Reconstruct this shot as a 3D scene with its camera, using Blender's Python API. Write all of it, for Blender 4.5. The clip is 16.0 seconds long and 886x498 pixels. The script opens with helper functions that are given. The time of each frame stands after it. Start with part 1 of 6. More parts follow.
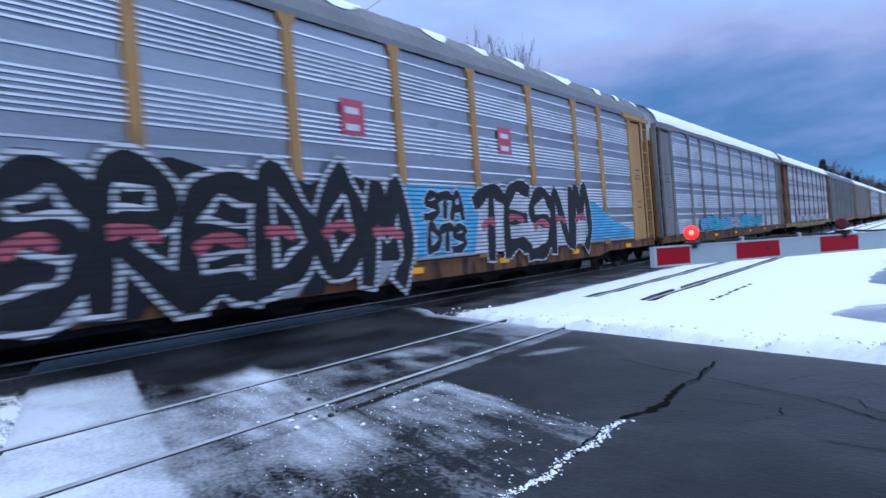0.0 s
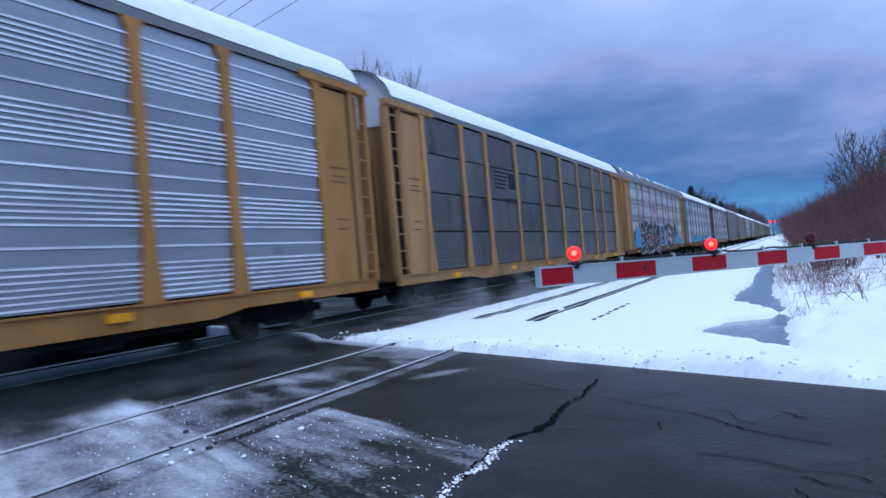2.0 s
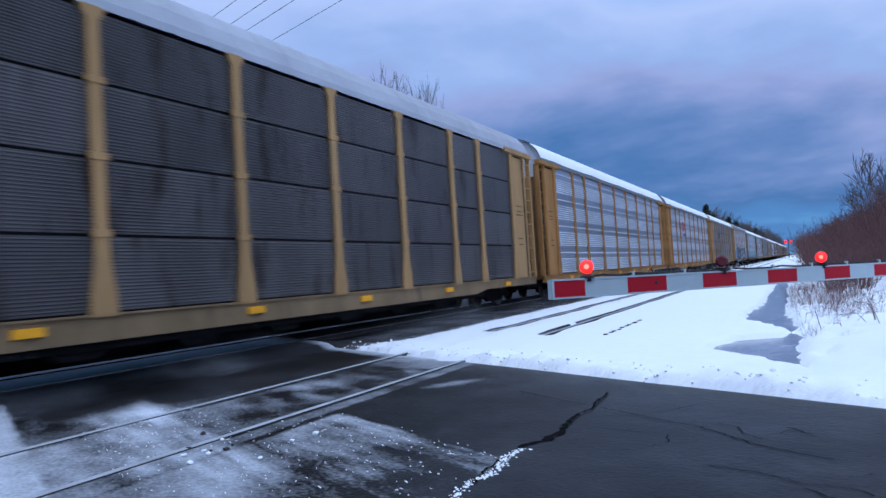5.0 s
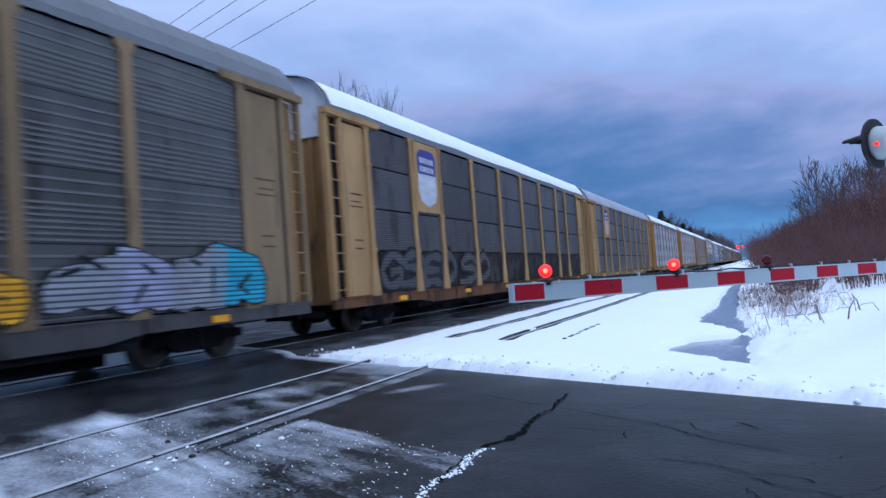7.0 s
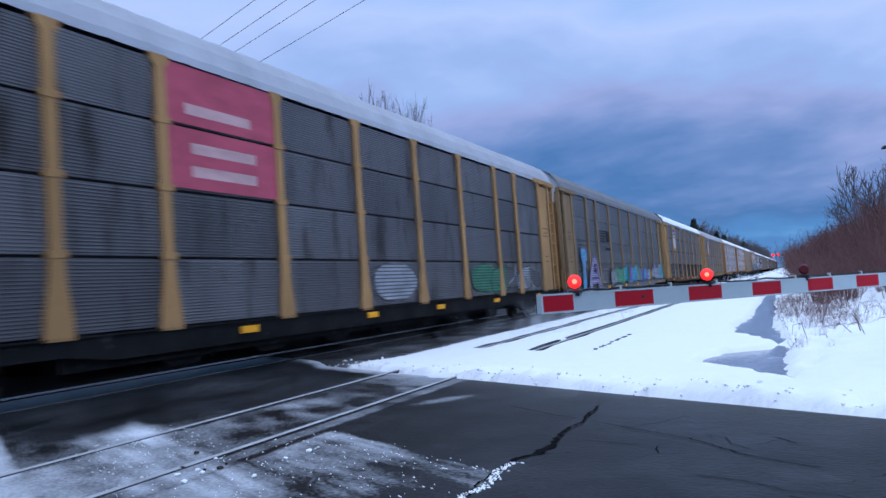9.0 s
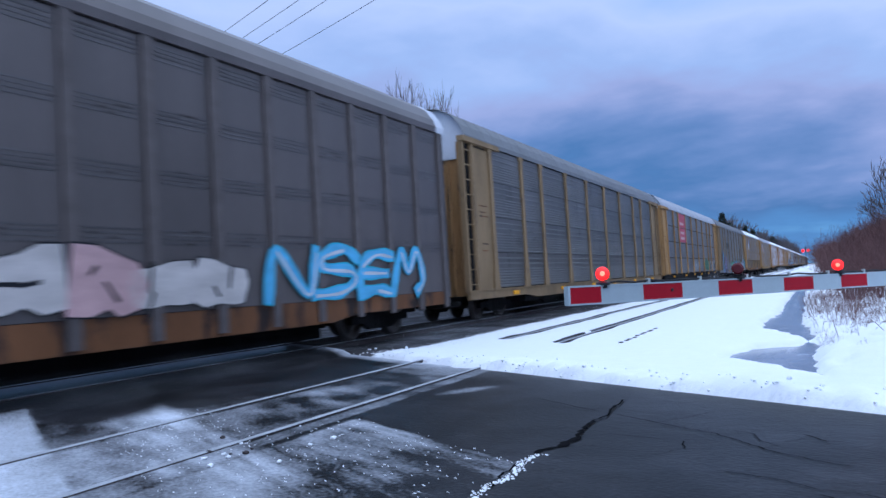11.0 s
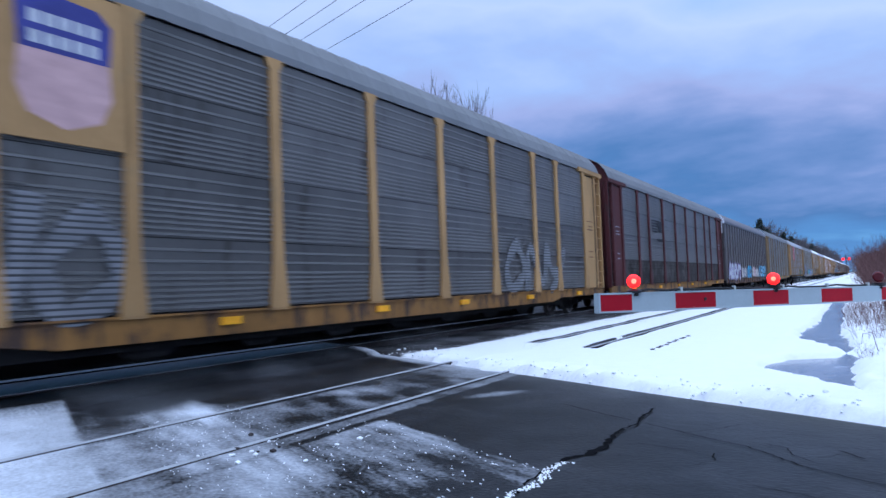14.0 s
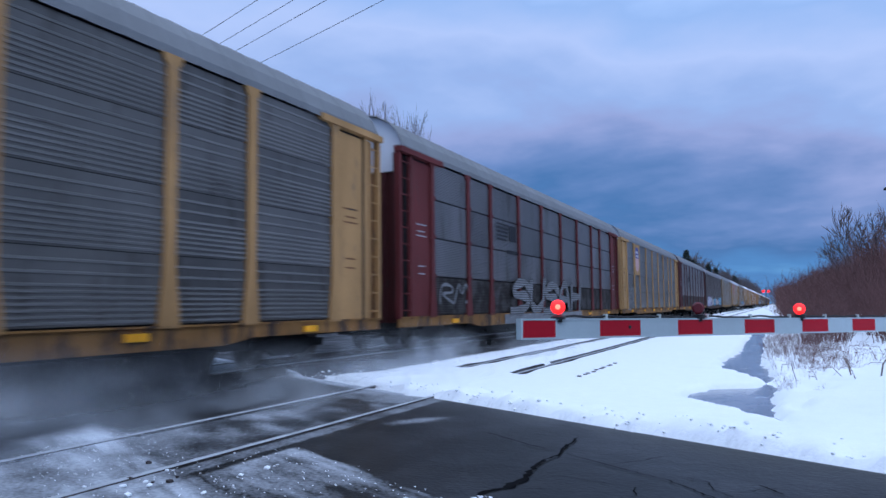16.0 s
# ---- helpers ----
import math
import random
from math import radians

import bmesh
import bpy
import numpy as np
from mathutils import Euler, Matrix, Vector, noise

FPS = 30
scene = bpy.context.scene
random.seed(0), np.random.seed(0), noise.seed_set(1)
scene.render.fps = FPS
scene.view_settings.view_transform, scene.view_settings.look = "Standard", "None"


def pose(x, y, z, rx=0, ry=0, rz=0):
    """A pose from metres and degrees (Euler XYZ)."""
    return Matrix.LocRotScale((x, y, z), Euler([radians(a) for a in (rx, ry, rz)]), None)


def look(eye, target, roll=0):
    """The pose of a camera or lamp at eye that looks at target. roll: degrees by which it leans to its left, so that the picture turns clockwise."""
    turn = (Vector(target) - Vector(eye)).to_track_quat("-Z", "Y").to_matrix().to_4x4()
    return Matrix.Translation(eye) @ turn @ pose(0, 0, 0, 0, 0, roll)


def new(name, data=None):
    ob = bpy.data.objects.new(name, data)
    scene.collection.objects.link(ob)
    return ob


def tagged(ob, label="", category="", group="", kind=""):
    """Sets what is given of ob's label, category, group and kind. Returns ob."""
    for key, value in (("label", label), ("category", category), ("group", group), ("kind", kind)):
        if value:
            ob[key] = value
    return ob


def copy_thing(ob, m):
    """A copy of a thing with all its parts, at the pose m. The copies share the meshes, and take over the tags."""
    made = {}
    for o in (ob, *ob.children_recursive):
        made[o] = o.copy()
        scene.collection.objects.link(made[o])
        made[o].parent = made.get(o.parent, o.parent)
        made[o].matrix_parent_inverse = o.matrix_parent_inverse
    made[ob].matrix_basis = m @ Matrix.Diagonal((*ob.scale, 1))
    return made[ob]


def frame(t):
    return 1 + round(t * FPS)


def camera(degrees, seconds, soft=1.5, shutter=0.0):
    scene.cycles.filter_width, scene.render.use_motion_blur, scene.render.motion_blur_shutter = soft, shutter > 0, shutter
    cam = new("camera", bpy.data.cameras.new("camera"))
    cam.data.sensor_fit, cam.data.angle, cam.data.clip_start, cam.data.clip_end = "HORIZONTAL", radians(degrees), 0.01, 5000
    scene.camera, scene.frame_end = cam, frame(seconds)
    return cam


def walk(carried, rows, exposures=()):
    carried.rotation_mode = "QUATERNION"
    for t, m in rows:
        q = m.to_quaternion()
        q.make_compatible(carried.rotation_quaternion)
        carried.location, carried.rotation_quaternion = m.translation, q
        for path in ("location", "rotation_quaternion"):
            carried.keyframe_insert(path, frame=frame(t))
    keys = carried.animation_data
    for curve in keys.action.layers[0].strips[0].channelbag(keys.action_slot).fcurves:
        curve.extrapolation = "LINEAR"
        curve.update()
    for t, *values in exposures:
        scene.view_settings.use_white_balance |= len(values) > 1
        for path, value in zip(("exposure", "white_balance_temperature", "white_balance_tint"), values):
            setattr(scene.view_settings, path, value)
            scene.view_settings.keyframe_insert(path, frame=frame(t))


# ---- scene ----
cam = camera(61.62, 16.0, soft=1.5, shutter=0.22)
# seconds, place, tilt, roll and yaw of the hand-held camera
PATH = [
    (0.0, pose(-0.020, 0.041, 1.286, 89.84, 4.50, 33.46)),
    (0.5, pose(0.028, -0.080, 1.259, 89.82, 4.94, 28.17)),
    (1.0, pose(0.009, -0.059, 1.266, 90.00, 4.89, 25.25)),
    (1.5, pose(-0.056, 0.142, 1.276, 90.29, 4.96, 24.16)),
    (2.0, pose(-0.049, 0.120, 1.272, 90.94, 4.82, 24.89)),
    (2.5, pose(-0.039, 0.083, 1.262, 91.46, 4.78, 25.60)),
    (3.0, pose(0.001, -0.067, 1.255, 91.93, 4.67, 26.74)),
    (3.5, pose(-0.005, -0.086, 1.246, 92.01, 4.34, 27.05)),
    (6.0, pose(-0.008, 0.016, 1.259, 92.07, 3.38, 24.28)),
    (6.5, pose(0.017, -0.063, 1.251, 92.19, 3.90, 23.29)),
    (7.0, pose(0.029, -0.163, 1.237, 92.42, 4.17, 22.77)),
    (7.5, pose(0.017, -0.026, 1.244, 92.72, 4.31, 22.79)),
    (8.0, pose(-0.012, 0.044, 1.274, 93.09, 4.19, 23.60)),
    (8.5, pose(-0.001, 0.005, 1.267, 93.51, 4.29, 24.88)),
    (9.0, pose(0.027, -0.101, 1.248, 93.31, 4.30, 25.10)),
    (11.5, pose(-0.002, -0.078, 1.243, 92.60, 3.13, 27.44)),
    (12.0, pose(-0.012, -0.017, 1.254, 92.38, 3.06, 27.72)),
    (12.5, pose(-0.063, 0.116, 1.267, 91.93, 3.47, 27.86)),
    (13.0, pose(-0.034, 0.034, 1.270, 92.04, 3.45, 28.77)),
    (13.5, pose(0.010, -0.103, 1.255, 92.51, 2.34, 29.26)),
    (14.0, pose(0.011, -0.069, 1.265, 92.88, 2.13, 29.36)),
    (14.5, pose(0.006, 0.140, 1.281, 93.29, 2.14, 28.60)),
    (15.0, pose(0.060, 0.088, 1.264, 93.89, 1.74, 25.73)),
    (15.5, pose(0.084, 0.013, 1.231, 94.53, 1.01, 22.97)),
    (16.0, pose(-0.016, 0.225, 1.261, 94.45, 0.65, 24.30)),
]
# exposure in stops, with the camera's bluish balance
LIGHT = [(0.0, 0.05, 6050, 10), (0.5, 0.03, 6050, 10), (1.5, -0.12, 5950, 10), (2.5, -0.28, 5850, 10), (3.0, -0.40, 5850, 10), (3.5, -0.40, 5850, 10), (6.0, -0.08, 6050, 10), (8.0, -0.18, 6050, 10), (9.0, -0.12, 6050, 10), (11.5, -0.05, 6050, 10), (13.0, 0.06, 6050, 10), (13.5, 0.08, 6050, 10), (14.0, 0.04, 6050, 10), (15.0, 0.02, 6050, 10), (16.0, -0.18, 6050, 10)]
walk(cam, PATH, LIGHT)

# ---------------------------------------------------------------- world, sun, exposure
world = bpy.data.worlds.new("winter_dusk")
scene.world = world
world.use_nodes = True
wt = world.node_tree
wt.nodes.clear()


def wn(kind, operation=None):
    n = wt.nodes.new(kind)
    if operation:
        n.operation = operation
    return n


def wlink(a, b):
    wt.links.new(a, b)


def ramp(node, stops):
    el = node.color_ramp.elements
    while len(el) > 1:
        el.remove(el[-1])
    el[0].position, el[0].color = stops[0][0], (*stops[0][1], 1)
    for p, c in stops[1:]:
        e = el.new(p)
        e.color = (*c, 1)


SUN_EL, SUN_ROT = radians(38), radians(120)
tc = wn("ShaderNodeTexCoord")
sep = wn("ShaderNodeSeparateXYZ")
wlink(tc.outputs["Generated"], sep.inputs[0])
# the clouds lie on a flat layer: direction divided by its height
zc = wn("ShaderNodeMath", operation="MAXIMUM")
wlink(sep.outputs[2], zc.inputs[0])
zc.inputs[1].default_value = 0.0
zo = wn("ShaderNodeMath", operation="ADD")
wlink(zc.outputs[0], zo.inputs[0])
zo.inputs[1].default_value = 0.20
flat = wn("ShaderNodeVectorMath", operation="DIVIDE")
wlink(tc.outputs["Generated"], flat.inputs[0])
comb = wn("ShaderNodeCombineXYZ")
for i in range(3):
    wlink(zo.outputs[0], comb.inputs[i])
wlink(comb.outputs[0], flat.inputs[1])
mp = wn("ShaderNodeMapping")
mp.inputs["Location"].default_value = (3.1, 0.35, 0.0)
mp.inputs["Scale"].default_value = (1.25, 1.25, 0.0)
wlink(flat.outputs[0], mp.inputs[0])
n1 = wn("ShaderNodeTexNoise")
n1.inputs["Scale"].default_value = 1.0
n1.inputs["Detail"].default_value = 4.5
n1.inputs["Roughness"].default_value = 0.5
n1.inputs["Distortion"].default_value = 0.35
wlink(mp.outputs[0], n1.inputs[0])
# height above the horizon, shifted by the clouds, picks the tone
sh = wn("ShaderNodeMath", operation="MULTIPLY_ADD")
wlink(n1.outputs[0], sh.inputs[0])
sh.inputs[1].default_value = 0.25
# finer streaks, and a base height
n2 = wn("ShaderNodeTexNoise")
n2.inputs["Scale"].default_value, n2.inputs["Detail"].default_value, n2.inputs["Roughness"].default_value = 3.4, 5.0, 0.55
wlink(mp.outputs[0], n2.inputs[0])
s2 = wn("ShaderNodeMath", operation="MULTIPLY_ADD")
wlink(n2.outputs[0], s2.inputs[0])
s2.inputs[1].default_value = 0.085
wlink(zc.outputs[0], s2.inputs[2])
wlink(s2.outputs[0], sh.inputs[2])
rp = wn("ShaderNodeValToRGB")
ramp(rp, [(0.0, (0.17, 0.43, 0.77)), (0.15, (0.17, 0.43, 0.78)), (0.21, (0.105, 0.295, 0.64)), (0.27, (0.088, 0.22, 0.50)), (0.325, (0.19, 0.31, 0.63)),
          (0.385, (0.38, 0.46, 0.80)), (0.43, (0.40, 0.56, 0.95)), (0.49, (0.56, 0.70, 1.08)), (0.56, (0.40, 0.60, 1.02)), (0.74, (0.95, 1.2, 1.7)), (1.0, (1.15, 1.42, 1.95))])
east = wn("ShaderNodeMath", operation="MULTIPLY_ADD")
wlink(sep.outputs[0], east.inputs[0])
east.inputs[1].default_value = 0.11
off_ = wn("ShaderNodeMath", operation="ADD")
wlink(sh.outputs[0], off_.inputs[0])
off_.inputs[1].default_value = 0.025
wlink(off_.outputs[0], east.inputs[2])
wlink(east.outputs[0], rp.inputs[0])
sky = wn("ShaderNodeTexSky")
sky.sky_type, sky.sun_disc, sky.sun_elevation, sky.sun_rotation = "NISHITA", False, SUN_EL, SUN_ROT
skyb = wn("ShaderNodeMix")
skyb.data_type = "RGBA"
skyb.inputs["Factor"].default_value = 0.94
tone = wn("ShaderNodeMix")
tone.data_type, tone.blend_type = "RGBA", "MULTIPLY"
tone.inputs["Factor"].default_value = 1.0
wlink(sky.outputs[0], tone.inputs["A"])
tone.inputs["B"].default_value = (0.06, 0.06, 0.06, 1)
wlink(tone.outputs["Result"], skyb.inputs["A"])
wlink(rp.outputs[0], skyb.inputs["B"])
bg = wn("ShaderNodeBackground")
bg.inputs["Strength"].default_value = 1.0
wlink(skyb.outputs["Result"], bg.inputs[0])
wo = wn("ShaderNodeOutputWorld")
wlink(bg.outputs[0], wo.inputs[0])

sun_data = bpy.data.lights.new("sun", "SUN")
sun_data.energy, sun_data.angle, sun_data.color = 0.5, radians(25), (0.95, 0.95, 1.0)
sun = new("sun", sun_data)
sun.matrix_world = look((10, -14, 30), (0, 6, 0))


# ---------------------------------------------------------------- materials
def material(name, colour, rough=0.6, metal=0.0, vary=0.25, scale=3.0, fine=40.0, bump=0.1, stretch=(1, 1, 1), wear=None, wear_amount=0.0, spec=0.4, groove_shade=0.0, each=0.0):
    """Principled surface with large stains and fine grain, in metres of the object's own space."""
    m = bpy.data.materials.new(name)
    m.use_nodes = True
    t = m.node_tree
    b = t.nodes["Principled BSDF"]
    b.inputs["Roughness"].default_value, b.inputs["Metallic"].default_value = rough, metal
    b.inputs["Specular IOR Level"].default_value = spec
    co = t.nodes.new("ShaderNodeTexCoord")
    info = t.nodes.new("ShaderNodeObjectInfo")
    off = t.nodes.new("ShaderNodeVectorMath")
    off.operation = "MULTIPLY_ADD"
    off.inputs[1].default_value = stretch
    t.links.new(co.outputs["Object"], off.inputs[0])
    sc = t.nodes.new("ShaderNodeMath")
    sc.operation = "MULTIPLY"
    sc.inputs[1].default_value = 37.0
    t.links.new(info.outputs["Random"], sc.inputs[0])
    t.links.new(sc.outputs[0], off.inputs[2])
    big, small = t.nodes.new("ShaderNodeTexNoise"), t.nodes.new("ShaderNodeTexNoise")
    big.inputs["Scale"].default_value, small.inputs["Scale"].default_value = scale, fine
    big.inputs["Detail"].default_value, small.inputs["Detail"].default_value = 5, 3
    t.links.new(off.outputs[0], big.inputs[0])
    t.links.new(off.outputs[0], small.inputs[0])
    add = t.nodes.new("ShaderNodeMath")
    add.operation = "MULTIPLY_ADD"
    add.inputs[1].default_value = 0.35
    t.links.new(small.outputs[0], add.inputs[0])
    t.links.new(big.outputs[0], add.inputs[2])
    rmp = t.nodes.new("ShaderNodeValToRGB")
    lo, hi = [c * (1 - vary) for c in colour], [min(1, c * (1 + vary)) for c in colour]
    ramp(rmp, [(0.45, lo), (0.9, hi)])
    t.links.new(add.outputs[0], rmp.inputs[0])
    last = rmp.outputs[0]
    if wear:
        wr = t.nodes.new("ShaderNodeTexNoise")
        wr.inputs["Scale"].default_value, wr.inputs["Detail"].default_value, wr.inputs["Roughness"].default_value = scale * 2.3, 6, 0.65
        t.links.new(off.outputs[0], wr.inputs[0])
        wm = t.nodes.new("ShaderNodeMapRange")
        wm.inputs[1].default_value, wm.inputs[2].default_value = 0.66 - wear_amount * 0.4, 0.74 - wear_amount * 0.3
        t.links.new(wr.outputs[0], wm.inputs[0])
        mx = t.nodes.new("ShaderNodeMix")
        mx.data_type = "RGBA"
        t.links.new(wm.outputs[0], mx.inputs["Factor"])
        t.links.new(last, mx.inputs["A"])
        mx.inputs["B"].default_value = (*wear, 1)
        last = mx.outputs["Result"]
    if groove_shade:
        # dark bands at the rib pitch: shade of the hollows put into the colour
        sp = t.nodes.new("ShaderNodeSeparateXYZ")
        t.links.new(co.outputs["Object"], sp.inputs[0])
        sa = t.nodes.new("ShaderNodeMath")
        sa.operation = "MODULO"
        sa.inputs[1].default_value = groove_shade
        t.links.new(sp.outputs[2], sa.inputs[0])
        gm = t.nodes.new("ShaderNodeMapRange")
        gm.inputs[1].default_value, gm.inputs[2].default_value = 0.30 * groove_shade, 0.45 * groove_shade
        t.links.new(sa.outputs[0], gm.inputs[0])
        gx_ = t.nodes.new("ShaderNodeMix")
        gx_.data_type = "RGBA"
        t.links.new(gm.outputs[0], gx_.inputs["Factor"])
        gx_.inputs["A"].default_value = (*[0.22 * c + 0.012 for c in colour], 1)
        t.links.new(last, gx_.inputs["B"])
        last = gx_.outputs["Result"]
    if each:
        own = t.nodes.new("ShaderNodeMapRange")
        own.inputs[3].default_value, own.inputs[4].default_value = 1 - each, 1 + each
        t.links.new(info.outputs["Random"], own.inputs[0])
        ox = t.nodes.new("ShaderNodeMix")
        ox.data_type, ox.blend_type = "RGBA", "MULTIPLY"
        ox.inputs["Factor"].default_value = 1.0
        t.links.new(last, ox.inputs["A"])
        t.links.new(own.outputs[0], ox.inputs["B"])
        last = ox.outputs["Result"]
    t.links.new(last, b.inputs["Base Color"])
    if bump:
        bp = t.nodes.new("ShaderNodeBump")
        bp.inputs["Strength"].default_value, bp.inputs["Distance"].default_value = bump, 0.02
        t.links.new(add.outputs[0], bp.inputs["Height"])
        t.links.new(bp.outputs[0], b.inputs["Normal"])
    return m


def glow(name, colour, strength):
    m = bpy.data.materials.new(name)
    m.use_nodes = True
    b = m.node_tree.nodes["Principled BSDF"]
    b.inputs["Base Color"].default_value = (*colour, 1)
    b.inputs["Emission Color"].default_value = (*colour, 1)
    b.inputs["Emission Strength"].default_value = strength
    return m


def layered(name, base, over, attr, rough=(0.7, 0.8), scale=6.0, fine=60.0, bump=0.3, sharp=0.25, patchy=1.5, spec=0.06, drawn=None):
    """base, covered by over where the mesh's attribute and a noise say so."""
    m = bpy.data.materials.new(name)
    m.use_nodes = True
    t = m.node_tree
    b = t.nodes["Principled BSDF"]
    co = t.nodes.new("ShaderNodeTexCoord")
    big, small = t.nodes.new("ShaderNodeTexNoise"), t.nodes.new("ShaderNodeTexNoise")
    big.inputs["Scale"].default_value, small.inputs["Scale"].default_value = scale, fine
    big.inputs["Detail"].default_value, small.inputs["Detail"].default_value = 8, 4
    big.inputs["Roughness"].default_value = 0.65
    where = co.outputs["Object"]
    if drawn:
        # patches drawn out along one heading
        turn = t.nodes.new("ShaderNodeMapping")
        turn.vector_type = "TEXTURE"
        turn.inputs["Rotation"].default_value = (0, 0, radians(drawn[0]))
        turn.inputs["Scale"].default_value = (drawn[1], 1, 1)
        t.links.new(where, turn.inputs[0])
        where = turn.outputs[0]
    for n in (big, small):
        t.links.new(where, n.inputs[0])
    at = t.nodes.new("ShaderNodeAttribute")
    at.attribute_name = attr
    su = t.nodes.new("ShaderNodeMath")
    su.operation = "MULTIPLY_ADD"
    su.inputs[1].default_value, su.inputs[2].default_value = patchy, -0.5 * patchy
    t.links.new(big.outputs[0], su.inputs[0])
    su2 = t.nodes.new("ShaderNodeMath")
    su2.operation = "MULTIPLY_ADD"
    su2.inputs[1].default_value = 0.7 if not drawn else 0.85
    t.links.new(small.outputs[0], su2.inputs[0])
    t.links.new(su.outputs[0], su2.inputs[2])
    ad = t.nodes.new("ShaderNodeMath")
    ad.operation = "ADD"
    t.links.new(su2.outputs[0], ad.inputs[0])
    t.links.new(at.outputs["Fac"], ad.inputs[1])
    mr = t.nodes.new("ShaderNodeMapRange")
    mid = 1.85 if not drawn else 1.95
    mr.inputs[1].default_value, mr.inputs[2].default_value = mid - sharp, mid + sharp
    t.links.new(ad.outputs[0], mr.inputs[0])
    ra, rb = t.nodes.new("ShaderNodeValToRGB"), t.nodes.new("ShaderNodeValToRGB")
    ramp(ra, [(0.41 if drawn else 0.34, [c * (0.45 if drawn else 0.66) for c in base]), (0.59 if drawn else 0.66, [c * (1.5 if drawn else 1.34) for c in base])])
    ramp(rb, [(0.3, [c * 0.92 for c in over]), (0.7, over)])
    mixn = t.nodes.new("ShaderNodeMath")
    mixn.operation = "MULTIPLY_ADD"
    mixn.inputs[1].default_value = 0.5
    t.links.new(small.outputs[0], mixn.inputs[0])
    half = t.nodes.new("ShaderNodeMath")
    half.operation = "MULTIPLY"
    half.inputs[1].default_value = 0.5
    t.links.new(big.outputs[0], half.inputs[0])
    t.links.new(half.outputs[0], mixn.inputs[2])
    t.links.new(mixn.outputs[0], ra.inputs[0])
    t.links.new(mixn.outputs[0], rb.inputs[0])
    mx = t.nodes.new("ShaderNodeMix")
    mx.data_type = "RGBA"
    t.links.new(mr.outputs[0], mx.inputs["Factor"])
    slow = t.nodes.new("ShaderNodeTexNoise")
    slow.inputs["Scale"].default_value, slow.inputs["Detail"].default_value = 0.8, 6
    t.links.new(co.outputs["Object"], slow.inputs[0])
    rs = t.nodes.new("ShaderNodeValToRGB")
    ramp(rs, [(0.38, (0.38, 0.38, 0.38)), (0.5, (0.85, 0.85, 0.86)), (0.64, (1.7, 1.7, 1.75))])
    t.links.new(slow.outputs[0], rs.inputs[0])
    ms = t.nodes.new("ShaderNodeMix")
    ms.data_type, ms.blend_type = "RGBA", "MULTIPLY"
    ms.inputs["Factor"].default_value = 1.0
    t.links.new(ra.outputs[0], ms.inputs["A"])
    t.links.new(rs.outputs[0], ms.inputs["B"])
    t.links.new(ms.outputs["Result"], mx.inputs["A"])
    t.links.new(rb.outputs[0], mx.inputs["B"])
    t.links.new(mx.outputs["Result"], b.inputs["Base Color"])
    rr = t.nodes.new("ShaderNodeMapRange")
    rr.inputs[3].default_value, rr.inputs[4].default_value = rough
    t.links.new(mr.outputs[0], rr.inputs[0])
    t.links.new(rr.outputs[0], b.inputs["Roughness"])
    b.inputs["Specular IOR Level"].default_value = spec
    bp = t.nodes.new("ShaderNodeBump")
    bp.inputs["Strength"].default_value, bp.inputs["Distance"].default_value = bump, 0.012
    t.links.new(su2.outputs[0], bp.inputs["Height"])
    t.links.new(bp.outputs[0], b.inputs["Normal"])
    return m


M = {}
M["snow"] = material("packed_snow", (0.86, 0.89, 0.93), 0.7, vary=0.05, scale=4, fine=50, bump=0.35)
M["ground"] = layered("snow_over_ballast", (0.05, 0.05, 0.054), (0.88, 0.91, 0.95), "cover", (0.9, 0.75), 5.0, 45.0, 0.5, 0.16)
M["road"] = layered("asphalt_with_snow_dust", (0.0125, 0.0128, 0.0145), (0.66, 0.70, 0.77), "dust", (0.42, 0.8), 3.5, 30.0, 0.55, 0.78, 1.0, 0.11, (-30.7, 1.35))
M["tar"] = material("black_open_crack", (0.004, 0.004, 0.005), 0.95, 0, 0.3, 4, 40, 0.2, spec=0.05)
M["rail"] = material("worn_rail_steel", (0.38, 0.40, 0.43), 0.55, 0.15, 0.25, 2.5, 60, 0.05, (1, 1, 1), (0.2, 0.2, 0.22), 0.10)
M["rail_side"] = material("rusty_rail_web", (0.05, 0.04, 0.04), 0.8, 0.2, 0.3, 4, 60, 0.2)
M["ice"] = material("grey_slush_ice", (0.19, 0.21, 0.26), 0.22, 0, 0.3, 1.6, 14, 0.05, (1, 0.5, 1), (0.5, 0.54, 0.62), 0.10, 0.5)
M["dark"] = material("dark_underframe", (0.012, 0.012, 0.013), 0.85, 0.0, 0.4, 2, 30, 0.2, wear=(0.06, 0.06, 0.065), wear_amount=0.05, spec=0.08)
# near-black colour stands in for the unlit hollow inside the cars
M["inner"] = material("painted_dark_inside", (0.012, 0.012, 0.014), 0.9, 0, 0.2, 2, 20, 0.0)
M["wheel"] = material("steel_wheel", (0.07, 0.06, 0.055), 0.5, 0.6, 0.3, 3, 40, 0.1)
